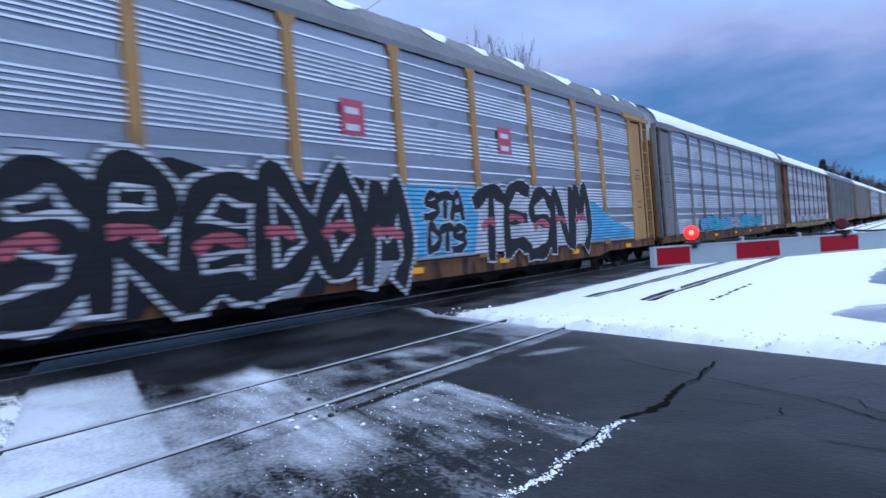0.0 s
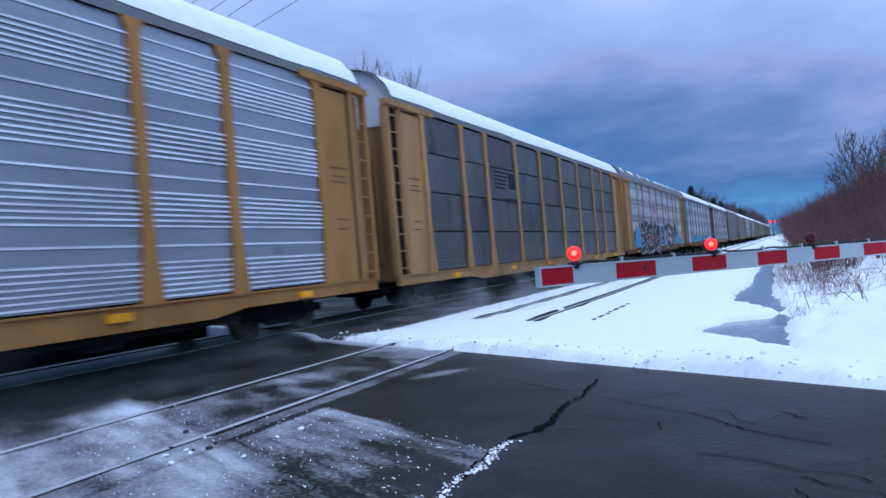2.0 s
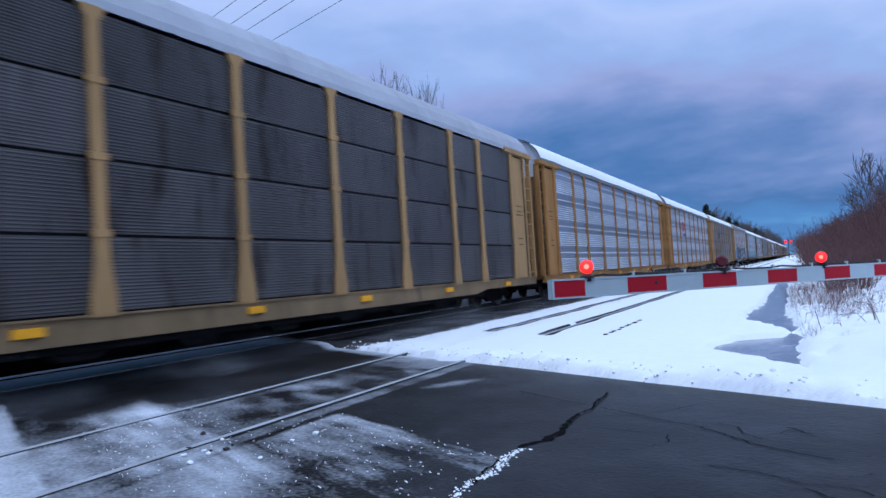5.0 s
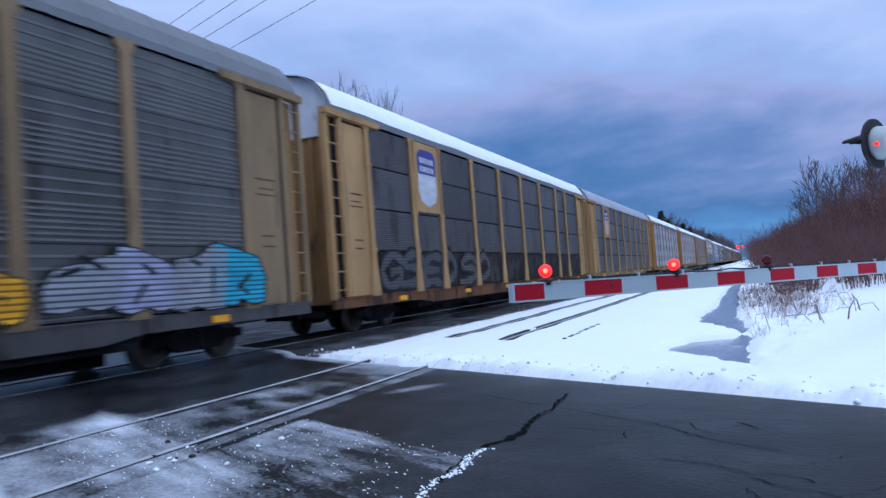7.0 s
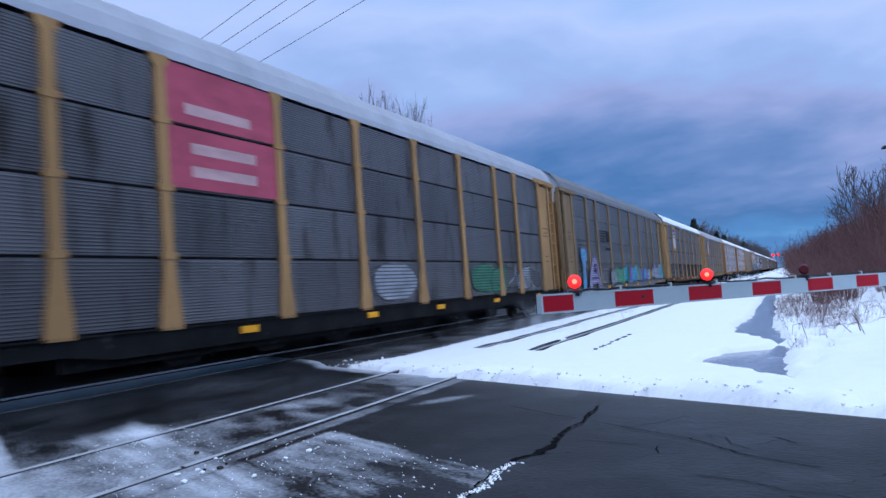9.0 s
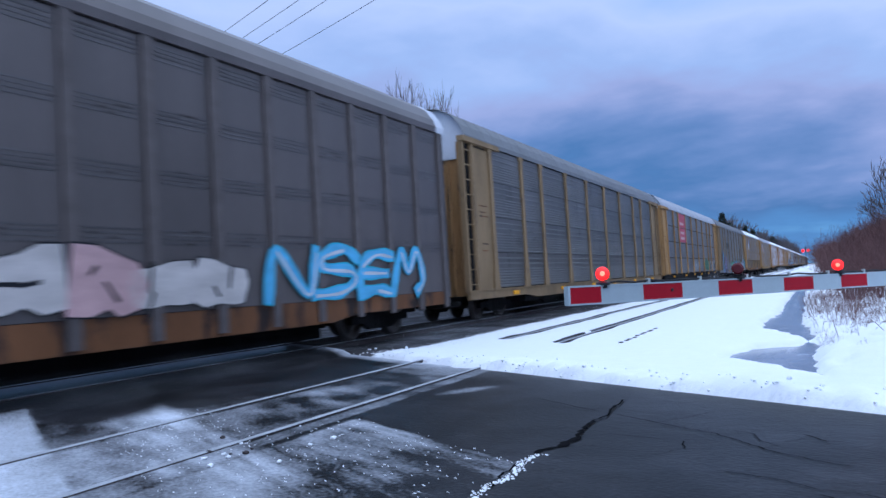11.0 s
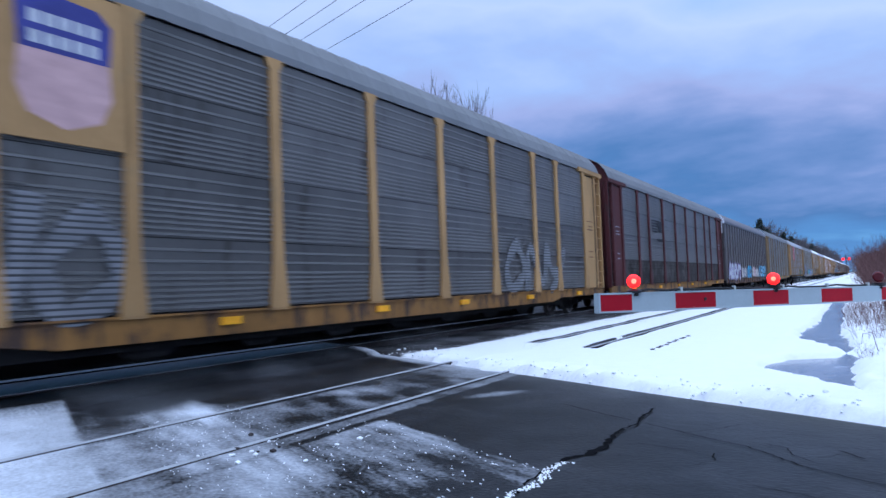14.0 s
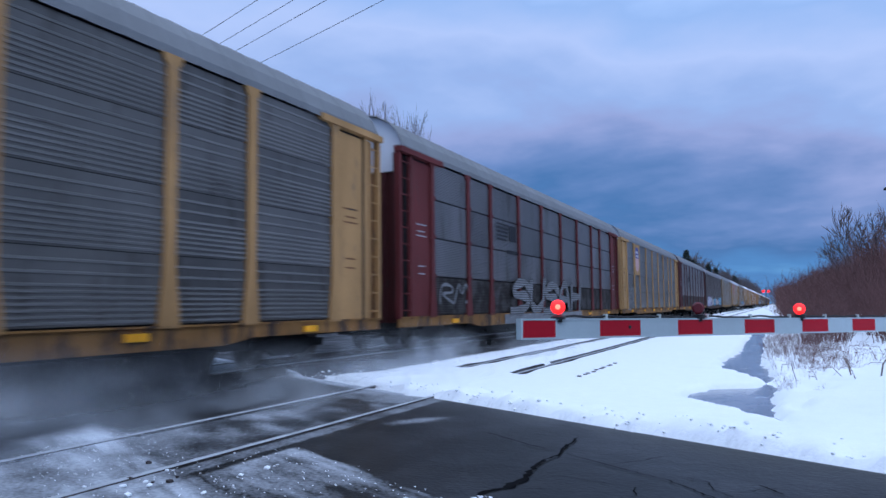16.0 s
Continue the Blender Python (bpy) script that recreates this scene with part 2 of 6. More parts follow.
for nm, c, w in (("tan", (0.36, 0.205, 0.085), (0.24, 0.15, 0.08)), ("gold", (0.34, 0.165, 0.052), (0.26, 0.13, 0.05)), ("dull", (0.23, 0.155, 0.085), (0.16, 0.11, 0.07)),
                 ("red", (0.105, 0.022, 0.023), (0.09, 0.03, 0.03)), ("brown", (0.075, 0.022, 0.024), (0.055, 0.03, 0.03)), ("grey", (0.17, 0.165, 0.165), (0.09, 0.08, 0.08)),
                 ("yellow", (0.25, 0.125, 0.040), (0.06, 0.038, 0.030)), ("rust", (0.15, 0.066, 0.030), (0.028, 0.021, 0.020)), ("pale", (0.38, 0.225, 0.098), (0.30, 0.20, 0.10))):
    M[nm] = material(nm + "_paint", c, 0.7, 0, 0.22, 1.1, 35, 0.12, (1, 1, 0.35), w, {"yellow": 0.44, "rust": 0.42}.get(nm, 0.21), 0.15)
for nm, c, w, wa in (("bright", (0.31, 0.34, 0.395), (0.20, 0.22, 0.25), 0.12), ("screen", (0.122, 0.120, 0.128), (0.048, 0.042, 0.040), 0.28), ("steel", (0.100, 0.096, 0.094), (0.050, 0.044, 0.040), 0.24),
                     ("smoke", (0.100, 0.091, 0.091), (0.036, 0.027, 0.024), 0.28), ("taupe", (0.098, 0.083, 0.081), (0.07, 0.06, 0.06), 0.06)):
    M[nm] = material(nm + "_galvanised_steel", c, 0.38, {"bright": 0.75, "taupe": 0.25}.get(nm, 0.5), 0.2, 0.9, 30, 0.06, (1, 0.25, 1) if nm == "bright" else (1, 1.0, 0.22), w, wa, each={"bright": 0.10, "taupe": 0.04}.get(nm, 0.22))
for nm, c in (("screen", (0.060, 0.056, 0.057)), ("steel", (0.062, 0.057, 0.054)), ("smoke", (0.052, 0.045, 0.045))):
    M[nm + "_spattered"] = material(nm + "_with_brake_dust", c, 0.75, 0.1, 0.3, 1.3, 26, 0.12, (1, 0.8, 0.7), (0.021, 0.0175, 0.0165), 0.62, 0.15, each=0.2)
M["end_brown"] = material("grimy_brown_end_and_recess_shade", (0.30, 0.165, 0.066), 0.75, 0, 0.35, 1.2, 30, 0.15, (1, 1, 0.3), (0.08, 0.05, 0.03), 0.24)
M["strip_brown"] = material("black_brown_strip", (0.032, 0.024, 0.02), 0.85, 0, 0.4, 1.5, 30, 0.15, (1, 1, 0.3), (0.10, 0.065, 0.04), 0.12)
M["smoke_on_ribs"] = material("smoke_paint_with_rib_shade", (0.060, 0.058, 0.064), 0.6, 0, 0.3, 1.4, 30, 0.1, groove_shade=0.0848)
M["roof"] = material("galvanised_roof", (0.14, 0.147, 0.158), 0.55, 0.2, 0.15, 0.8, 20, 0.06)
# paler rib colours stand in for light that the metal ribs reflect
M["rib"] = material("worn_rib_with_glint", (0.132, 0.130, 0.129), 0.5, 0.2, 0.35, 0.7, 30, 0.1, (1, 0.4, 1), (0.045, 0.042, 0.042), 0.2)
M["rib_glint"] = material("painted_rib_glint", (0.66, 0.70, 0.77), 0.6, 0, 0.25, 2.0, 30, 0.1, (1, 0.3, 1), (0.35, 0.38, 0.42), 0.16)
M["roof_light"] = material("frosted_roof", (0.36, 0.38, 0.43), 0.7, 0.0, 0.15, 0.8, 20, 0.2)
M["end_white"] = material("whitish_end_cap", (0.55, 0.58, 0.64), 0.6, 0, 0.15, 1.2, 25, 0.1, (1, 1, 0.4), (0.2, 0.2, 0.22), 0.05)
for nm, c in (("ink", (0.014, 0.015, 0.020)), ("chalk", (0.48, 0.50, 0.54)), ("sky_blue", (0.09, 0.37, 0.60)), ("rose", (0.42, 0.10, 0.13)), ("sign_red", (0.55, 0.035, 0.05)),
              ("sign_pink", (0.40, 0.075, 0.115)), ("navy", (0.05, 0.07, 0.20)), ("violet", (0.22, 0.15, 0.48)), ("mint", (0.11, 0.36, 0.22)), ("teal", (0.03, 0.36, 0.50)),
              ("lilac", (0.33, 0.34, 0.47)), ("ash", (0.28, 0.295, 0.33)), ("cream", (0.50, 0.46, 0.44)), ("amber", (0.85, 0.38, 0.02)), ("green", (0.05, 0.18, 0.11)), ("blush", (0.5, 0.32, 0.32)),
              ("royal", (0.05, 0.055, 0.22)), ("stake", (0.105, 0.090, 0.088)), ("plum", (0.09, 0.03, 0.11)), ("faded", (0.19, 0.195, 0.21))):
    M[nm] = material(nm + "_spray_paint", c, 0.6, 0, 0.18, 1.4, 30, 0.1, (1, 1, 3.0), spec=0.15)
    # this copy has the shade between ribs painted in as dark bands
    M[nm + "_on_ribs"] = material(nm + "_spray_paint_on_ribs", c, 0.6, 0, 0.30, 1.4, 30, 0.1, (1, 1, 3.0), [0.6 * v for v in c], 0.12, 0.15, groove_shade=0.0848)
M["stripe_red"] = material("red_retroreflective_sheet", (0.37, 0.007, 0.02), 0.6, 0, 0.1, 3, 40, 0.03, spec=0.12)
M["stripe_white"] = material("white_retroreflective_sheet", (0.36, 0.44, 0.48), 0.4, 0, 0.08, 3, 40, 0.03)
M["black"] = material("black_painted_metal", (0.012, 0.012, 0.015), 0.5, 0, 0.2, 4, 40, 0.1)
M["cable"] = material("black_rubber_cable", (0.01, 0.01, 0.012), 0.7, 0, 0.2, 4, 40, 0.05)
M["housing"] = material("pale_grey_housing", (0.42, 0.46, 0.46), 0.5, 0, 0.1, 4, 40, 0.05)
M["lens_dark"] = material("unlit_red_lens", (0.10, 0.008, 0.012), 0.25, 0, 0.1, 8, 60, 0.02)
M["lamp"] = glow("lit_red_lamp", (1.0, 0.012, 0.012), 2.6)
M["lamp_core"] = glow("lit_lamp_core", (1.0, 0.16, 0.10), 3.0)
M["bark"] = material("dark_bark", (0.075, 0.062, 0.06), 0.9, 0, 0.3, 3, 40, 0.3)
M["twig"] = material("red_brown_twig", (0.125, 0.062, 0.058), 0.9, 0, 0.35, 2, 40, 0.1)
M["far_bark"] = material("grey_brown_twig", (0.10, 0.085, 0.09), 0.9, 0, 0.3, 2, 40, 0.1)
M["needle"] = material("dark_conifer_needles", (0.022, 0.035, 0.03), 0.9, 0, 0.3, 2, 30, 0.1)
M["straw"] = material("dry_reed", (0.16, 0.12, 0.10), 0.9, 0, 0.3, 3, 40, 0.1)
M["wood_pole"] = material("weathered_pole_wood", (0.12, 0.09, 0.07), 0.9, 0, 0.3, 2, 40, 0.2, (4, 4, 0.4))


# ---------------------------------------------------------------- mesh helpers
def quad_box(bm, x0, x1, y0, y1, z0, z1):
    v = [bm.verts.new(p) for p in ((x0, y0, z0), (x1, y0, z0), (x1, y1, z0), (x0, y1, z0), (x0, y0, z1), (x1, y0, z1), (x1, y1, z1), (x0, y1, z1))]
    for f in ((3, 2, 1, 0), (4, 5, 6, 7), (0, 1, 5, 4), (1, 2, 6, 5), (2, 3, 7, 6), (3, 0, 4, 7)):
        bm.faces.new([v[i] for i in f])
    return v


def prism(bm, outline, axis, a, b):
    """The outline (pairs) drawn out along axis from a to b."""
    def at(p, q):
        return {"x": (q, p[0], p[1]), "y": (p[0], q, p[1]), "z": (p[0], p[1], q)}[axis]
    lo, hi = [bm.verts.new(at(p, a)) for p in outline], [bm.verts.new(at(p, b)) for p in outline]
    n = len(outline)
    bm.faces.new(lo)
    bm.faces.new(hi[::-1])
    for i in range(n):
        bm.faces.new((lo[i], hi[i], hi[(i + 1) % n], lo[(i + 1) % n]))


def tube(bm, pts, radii, sides=6):
    """A tapered round bar through pts."""
    rings = []
    for i, p in enumerate(pts):
        d = (Vector(pts[min(i + 1, len(pts) - 1)]) - Vector(pts[max(i - 1, 0)])).normalized()
        u = d.orthogonal().normalized()
        w = d.cross(u)
        r = radii[i] if isinstance(radii, (list, tuple)) else radii
        rings.append([bm.verts.new(Vector(p) + u * (r * math.cos(a)) + w * (r * math.sin(a))) for a in (2 * math.pi * k / sides for k in range(sides))])
    for a, b in zip(rings, rings[1:]):
        for k in range(sides):
            bm.faces.new((a[k], a[(k + 1) % sides], b[(k + 1) % sides], b[k]))
    bm.faces.new(rings[0][::-1])
    bm.faces.new(rings[-1])


CACHE = {}


def shared(key, build, mat):
    """One mesh for each key and material."""
    k = (key, mat)
    if k not in CACHE:
        bm = bmesh.new()
        build(bm)
        bmesh.ops.recalc_face_normals(bm, faces=bm.faces)
        me = bpy.data.meshes.new(str(key))
        bm.to_mesh(me)
        bm.free()
        me.materials.append(M[mat])
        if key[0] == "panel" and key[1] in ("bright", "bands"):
            # outer rib faces take the colour with the painted glint
            me.materials.append(M["rib_glint" if key[1] == "bright" else mat if mat.endswith("spattered") else "rib"])
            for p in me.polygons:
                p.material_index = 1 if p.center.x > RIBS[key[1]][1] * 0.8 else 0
        CACHE[k] = me
    return CACHE[k]


def part(name, bm, mat, parent=None, label="", place=None):
    """Links a bmesh or mesh as one object under parent."""
    if isinstance(bm, bmesh.types.BMesh):
        bmesh.ops.recalc_face_normals(bm, faces=bm.faces)
        me = bpy.data.meshes.new(name)
        bm.to_mesh(me)
        bm.free()
        me.materials.append(M[mat])
    else:
        me = bm
    ob = new(name, me)
    if parent is not None:
        ob.parent = parent
    if place is not None:
        ob.matrix_basis = place
    if label:
        tagged(ob, label)
    return ob


def smooth(ob):
    for p in ob.data.polygons:
        p.use_smooth = True
    return ob


def sstep(a, b, v):
    t = np.clip((v - a) / (b - a), 0, 1)
    return t * t * (3 - 2 * t)


def hash_noise(x, y, s, seed=0):
    """Smooth value noise on arrays, cell size s."""
    u, v = x / s + 100.3 + seed * 17.7, y / s + 57.1 + seed * 31.3
    i, j = np.floor(u), np.floor(v)
    fu, fv = u - i, v - j
    fu, fv = fu * fu * (3 - 2 * fu), fv * fv * (3 - 2 * fv)

    def h(a, b):
        q = np.sin(a * 127.1 + b * 311.7 + seed * 13.7) * 43758.5453
        return q - np.floor(q)
    return (h(i, j) * (1 - fu) + h(i + 1, j) * fu) * (1 - fv) + (h(i, j + 1) * (1 - fu) + h(i + 1, j + 1) * fu) * fv


# ---------------------------------------------------------------- ground, road and tracks
NX, NY = 0.51, 0.86            # across the road
ROAD_A, ROAD_B = -0.60, 6.05   # its two edges along that direction
SHOULDER = 0.47                # inside this the paving lies under trodden snow
NEAR_RAILS, FAR_RAILS = (-6.04, -4.53), (-10.83, -9.33)
RAIL_TOP = 0.12                # of the far track
X_TRAIN = -10.08


def across(x, y):
    return NX * x + NY * y


def pond_half(y):
    """Centre line and half width of the ditch's water."""
    ys_ = (9.0, 9.6, 10.45, 10.95, 11.8, 12.4, 12.75, 13.5, 14.2, 16.15, 17.85, 21, 33, 68)
    lo = np.interp(y, ys_, (-0.03, -0.43, -1.09, -1.24, -1.23, -1.04, -0.42, -0.31, -0.45, -1.19, -1.21, -1.06, -1.1, -0.94))
    hi = np.interp(y, ys_, (0.0, -0.05, -0.09, -0.11, -0.14, -0.13, -0.14, -0.19, -0.16, -0.28, -0.41, -0.43, -0.64, -0.43))
    c, w = (lo + hi) / 2, (hi - lo) / 2
    return c, w


def ground_height(x, y):
    a0 = across(x, y)
    wob = 0.28 * (hash_noise(x, y, 0.55, 1) - 0.5) + 0.14 * (hash_noise(x, y, 0.18, 2) - 0.5)
    a = a0 + wob * np.where(a0 < 3, 0.12, 1.0)
    snow = 0.05 + 0.05 * (hash_noise(x, y, 1.7, 3) - 0.5) + 0.015 * (hash_noise(x, y, 0.3, 13) - 0.5)
    # ploughed ridge along the far edge of the road
    d = a - ROAD_B
    ridge = 0.06 * np.exp(-((d - 0.45) / 0.4) ** 2) * (0.2 + 1.3 * hash_noise(x, y, 0.30, 4)) + 0.13 * (hash_noise(x, y, 0.23, 5) - 0.42) * np.exp(-((d - 0.25) / 0.22) ** 2) + 0.05 * (hash_noise(x + 0.3 * y, y, 0.17, 8) - 0.45) * np.exp(-((d - 0.4) / 0.4) ** 2)
    ridge = ridge * (1 - 0.55 * sstep(-4.6, -6.0, x)) + 0.03 * np.exp(-((x + 6.6) / 1.2) ** 2 - ((d - 0.7) / 0.45) ** 2)
    z = snow + ridge
    # the ditch and the bank beyond it
    c, w = pond_half(y)
    dist = np.abs(x - c) - w + 0.16 * (hash_noise(x, y, 0.35, 14) - 0.5) + 0.08 * (hash_noise(x, y, 0.14, 15) - 0.5)
    left = x < c
    # the far bank falls from a crest that runs away from the road
    crest = 0.10 + 0.19 * np.clip(y - 8, 0, 11)
    slope = np.maximum(crest - c - w, 0.25)
    reach = sstep(8.3, 9.1, y)
    dip = 1 - sstep(-0.12, 0.15, dist)
    z = z - 0.17 * dip * reach
    rise = np.clip(dist / slope, 0, 1)
    flank = np.where(left, 0, 4 * rise * (1 - rise)) * sstep(9, 10.5, y)
    z = z + np.where(left, 0, 0.16 * rise ** 0.8) * sstep(9, 10.5, y)
    z = z + 0.26 * flank * (hash_noise(x, y, 0.45, 16) - 0.5) + 0.16 * flank * (hash_noise(x, y, 0.17, 17) - 0.5)
    bank = sstep(-0.3, 4.6, x - crest) * sstep(6.8, 12.5, y + 0.35 * x) * 0.9
    z = z + bank + 0.06 * bank * (hash_noise(x, y, 0.6, 6) - 0.5)
    # low ballast shoulders by the tracks
    t = sstep(-3.2, -4.2, x)
    z = z * (1 - t) + t * (np.where(x > -7.2, 0.03, -0.02) + 0.03 * (hash_noise(x, y, 0.8, 7) - 0.5) + ridge)
    for r in NEAR_RAILS:
        z = np.where((x > r - 0.05) & (x < r + 0.17) & (d > 3.2), -0.09, z)
    u = sstep(-7.4, -8.3, x) * sstep(-13.0, -12.0, x)
    z = z + u * 0.02
    near = sstep(ROAD_A + 0.6, ROAD_A + 0.2, a) * sstep(-1.5, -3.0, x) * sstep(-9.2, -8.2, x)
    z = z * (1 - near) + near * (0.012 + 0.016 * (hash_noise(x, y, 0.35, 18) - 0.5) + 0.012 * (hash_noise(x, y, 0.1, 19) - 0.5))
    # inside the road the ground lies beneath the paving
    inside = sstep(0.10, -0.02, d) * sstep(ROAD_A - 0.10, ROAD_A + 0.02, a)
    z = z * (1 - inside) - 0.12 * inside
    return z


def ground_cover(x, y):
    d = across(x, y) - ROAD_B
    c = np.full_like(x, 1.2)
    c = np.where(x < -6.5, 1.2 - 1.25 * sstep(-6.5, -8.2, x) * sstep(-40, -26, x), c)
    c = np.where((x < -6.3) & (d > 0) & (d < 1.6), np.maximum(c, 1.1 - 1.5 * sstep(-7.2, -8.0, x)), c)
    for r in NEAR_RAILS:
        gapped = hash_noise(x * 0 + r, y, 1.3, 9)
        c = np.where((x > r - 0.08) & (x < r + 0.20) & (d > 3.2), np.where(gapped > 0.06, -0.5, 0.9), c)
    c = np.where((across(x, y) < ROAD_A + 0.1) & (x < -2), (0.62 + 0.30 * sstep(ROAD_A, ROAD_A - 0.9, across(x, y)) + 0.5 * (hash_noise(x, y, 0.6, 12) - 0.5)) * sstep(-9.4, -8.2, x), c)
    # bare ground added out of view behind the roadside, to bounce less light
    c = c - sstep(-2.5, -8.0, across(x, y)) * (0.75 + 0.3 * (hash_noise(x, y, 2.5, 20) - 0.5)) * sstep(-9, -6, x)
    cc, w = pond_half(y)
    c = c - 0.55 * sstep(0.0, 0.5, x - cc - w) * sstep(3.0, 1.0, x - cc - w - 0.5) * sstep(15.5, 19, y) * hash_noise(x, y, 0.35, 11)
    return c


def axis_steps(parts):
    out = []
    for a, b, s in parts:
        n = max(1, round((b - a) / s))
        out += [a + (b - a) * i / n for i in range(n)]
    return np.array(out + [parts[-1][1]])


def sheet(name, xs, ys, height, attr, values, mat):
    gx, gy = np.meshgrid(xs, ys)
    z = height(gx, gy)
    n = len(xs)
    verts = np.stack([gx.ravel(), gy.ravel(), z.ravel()], 1)
    i = (np.arange(len(ys) - 1)[:, None] * n + np.arange(n - 1)[None, :]).ravel()
    faces = np.stack([i, i + 1, i + 1 + n, i + n], 1)
    me = bpy.data.meshes.new(name)
    me.from_pydata(verts.tolist(), [], faces.tolist())
    me.materials.append(M[mat])
    at = me.attributes.new(attr, "FLOAT", "POINT")
    at.data.foreach_set("value", np.maximum(values(gx, gy) + 1.0, 0).ravel().astype(np.float32))
    for p in me.polygons:
        p.use_smooth = True
    return new(name, me)


gxs = axis_steps([(-2500, -400, 300), (-400, -60, 34), (-60, -14, 3), (-14, -7, 0.16), (-7, 4, 0.075), (4, 9, 0.25), (9, 60, 4), (60, 400, 34), (400, 2500, 300)])
gys = axis_steps([(-2500, -400, 300), (-400, -40, 40), (-40, -2, 2), (-2, 1.5, 0.16), (1.5, 22, 0.08), (22, 40, 0.35), (40, 120, 4), (120, 500, 30), (500, 2600, 300)])
tagged(sheet("ground", gxs, gys, ground_height, "cover", ground_cover, "ground"), "snow-covered ground with a ditch, ballast shoulders and a bank", "ground", kind="structure")


def road_height(x, y):
    z = 0.012 * (hash_noise(x, y, 1.9, 21) - 0.5) - 0.004
    for r in NEAR_RAILS:
        side = 1 if r == NEAR_RAILS[0] else -1
        g0, g1 = sorted((r + side * 0.04, r + side * 0.085))
        z = np.where((x > g0) & (x < g1), -0.03, z)
    z = np.where(x < -8.2, z + (RAIL_TOP - 0.02) * sstep(-7.4, -9.0, x), z)
    a = across(x, y)
    return np.where((a > ROAD_B + 0.05) | (a < ROAD_A - 0.05), z - 0.05, z)


def road_dust(x, y):
    a = across(x, y)
    n = hash_noise(x, y, 0.8, 31)
    # powder drawn out along the road: u runs along it, a across it
    u = x * 0.86 - y * 0.51
    line = hash_noise(u * 0.10, a, 0.055, 44) - 0.5
    smear = hash_noise(u * 0.30, a, 0.20, 45) - 0.5
    d = -0.35 + 0.5 * (n - 0.5)
    # a thin film by the shoulder
    d = d + 0.45 * sstep(SHOULDER + 0.9, SHOULDER, a)
    # wheel tracks that carried snow over the near track, with a sharp far side
    track = sstep(0.75, 1.25, a + 0.3 * smear) * sstep(2.02, 1.72, a + 0.22 * smear) * sstep(-7.7, -6.2, x) * sstep(-2.3, -3.9, x)
    d = d + track * (0.84 + 0.7 * line + 0.7 * smear)
    tail = np.exp(-((a - 1.75) / 0.25) ** 2) * sstep(-8.0, -7.0, x) * sstep(-5.6, -6.4, x)
    d = d + 0.5 * tail
    # the sunken square of older paving
    old = sstep(-4.22, -4.08, x) * sstep(-1.80, -1.92, x)
    square = old * sstep(3.12, 3.00, a)
    grain = 0.02 + 0.42 * sstep(1.9, 3.0, a) * sstep(-1.7, -3.4, x) - 0.10 * (x + 4.1) + 0.55 * line + 0.40 * smear + 0.25 * (hash_noise(x, y, 0.9, 41) - 0.5)
    d = d * (1 - old) + old * (np.maximum(d, grain) * square + (-0.85 + 0.3 * n) * (1 - square))
    d = np.where(x >= -1.85, -0.95 + 0.35 * hash_noise(x, y, 1.4, 38), d)
    mid = (x > NEAR_RAILS[0] + 0.1) & (x < NEAR_RAILS[1] - 0.1)
    d = np.where(mid, np.maximum(d, 0.02 + 0.24 * sstep(2.0, 1.6, a) + 0.8 * (n - 0.5) + 0.5 * smear), d)
    d = np.where((x <= NEAR_RAILS[0]) & (x > -8.0), d - 0.35 * (1 - track) * sstep(NEAR_RAILS[0], -6.9, x), d)
    d = np.maximum(d, -0.9 + 1.15 * np.exp(-((x + 6.65) / 0.42) ** 2 - ((a - 1.15) / 0.13) ** 2))
    d = np.where(x <= -7.8, np.minimum(d, -0.6), d)
    d = np.maximum(d, -1.0 + 1.3 * np.exp(-(((x + 3.75) * 0.86 - (y - 7.8) * 0.51) / 0.25) ** 2 - (((x + 3.75) * 0.51 + (y - 7.8) * 0.86) / 0.55) ** 2))
    d = np.where((np.abs(x + 4.35) < 0.10) & (a > 1.2), np.maximum(d, 0.05 + 0.4 * (n - 0.4)), d)
    cover = sstep(SHOULDER + 0.05, SHOULDER - 0.05, a + 0.05 * smear) * sstep(-8.7, -8.2, x)
    d = np.maximum(d, -1.0 + cover * (1.75 + 0.45 * (hash_noise(x, y, 0.5, 46) - 0.5) + 0.5 * sstep(SHOULDER, SHOULDER - 0.8, a)))
    # the wind-blown edge by the ploughed ridge
    d = np.maximum(d, -1.0 + 1.7 * sstep(ROAD_B - 0.6, ROAD_B, a) * sstep(-3.4, -5.2, x))
    return d


rxs = axis_steps([(-16, -8, 0.2), (-8, -6.12, 0.07), (-6.12, -5.86, 0.02), (-5.86, -4.72, 0.06), (-4.72, -4.44, 0.02), (-4.44, -2.0, 0.06), (-2.0, -1.6, 0.02), (-1.6, 2, 0.12), (2, 14, 0.5)])


def road_sheet():
    """The paving: a skewed sheet between the road's edges."""
    ss = np.linspace(ROAD_A - 0.12, ROAD_B + 0.12, 132)
    gx, ga = np.meshgrid(rxs, ss)
    gy = (ga - NX * gx) / NY
    z = road_height(gx, gy)
    n = len(rxs)
    i = (np.arange(len(ss) - 1)[:, None] * n + np.arange(n - 1)[None, :]).ravel()
    me = bpy.data.meshes.new("road")
    me.from_pydata(np.stack([gx.ravel(), gy.ravel(), z.ravel()], 1).tolist(), [], np.stack([i, i + 1, i + 1 + n, i + n], 1).tolist())
    me.materials.append(M["road"])
    at = me.attributes.new("dust", "FLOAT", "POINT")
    at.data.foreach_set("value", np.maximum(road_dust(gx, gy) + 1.0, 0).ravel().astype(np.float32))
    for p in me.polygons:
        p.use_smooth = True
    return new("road", me)


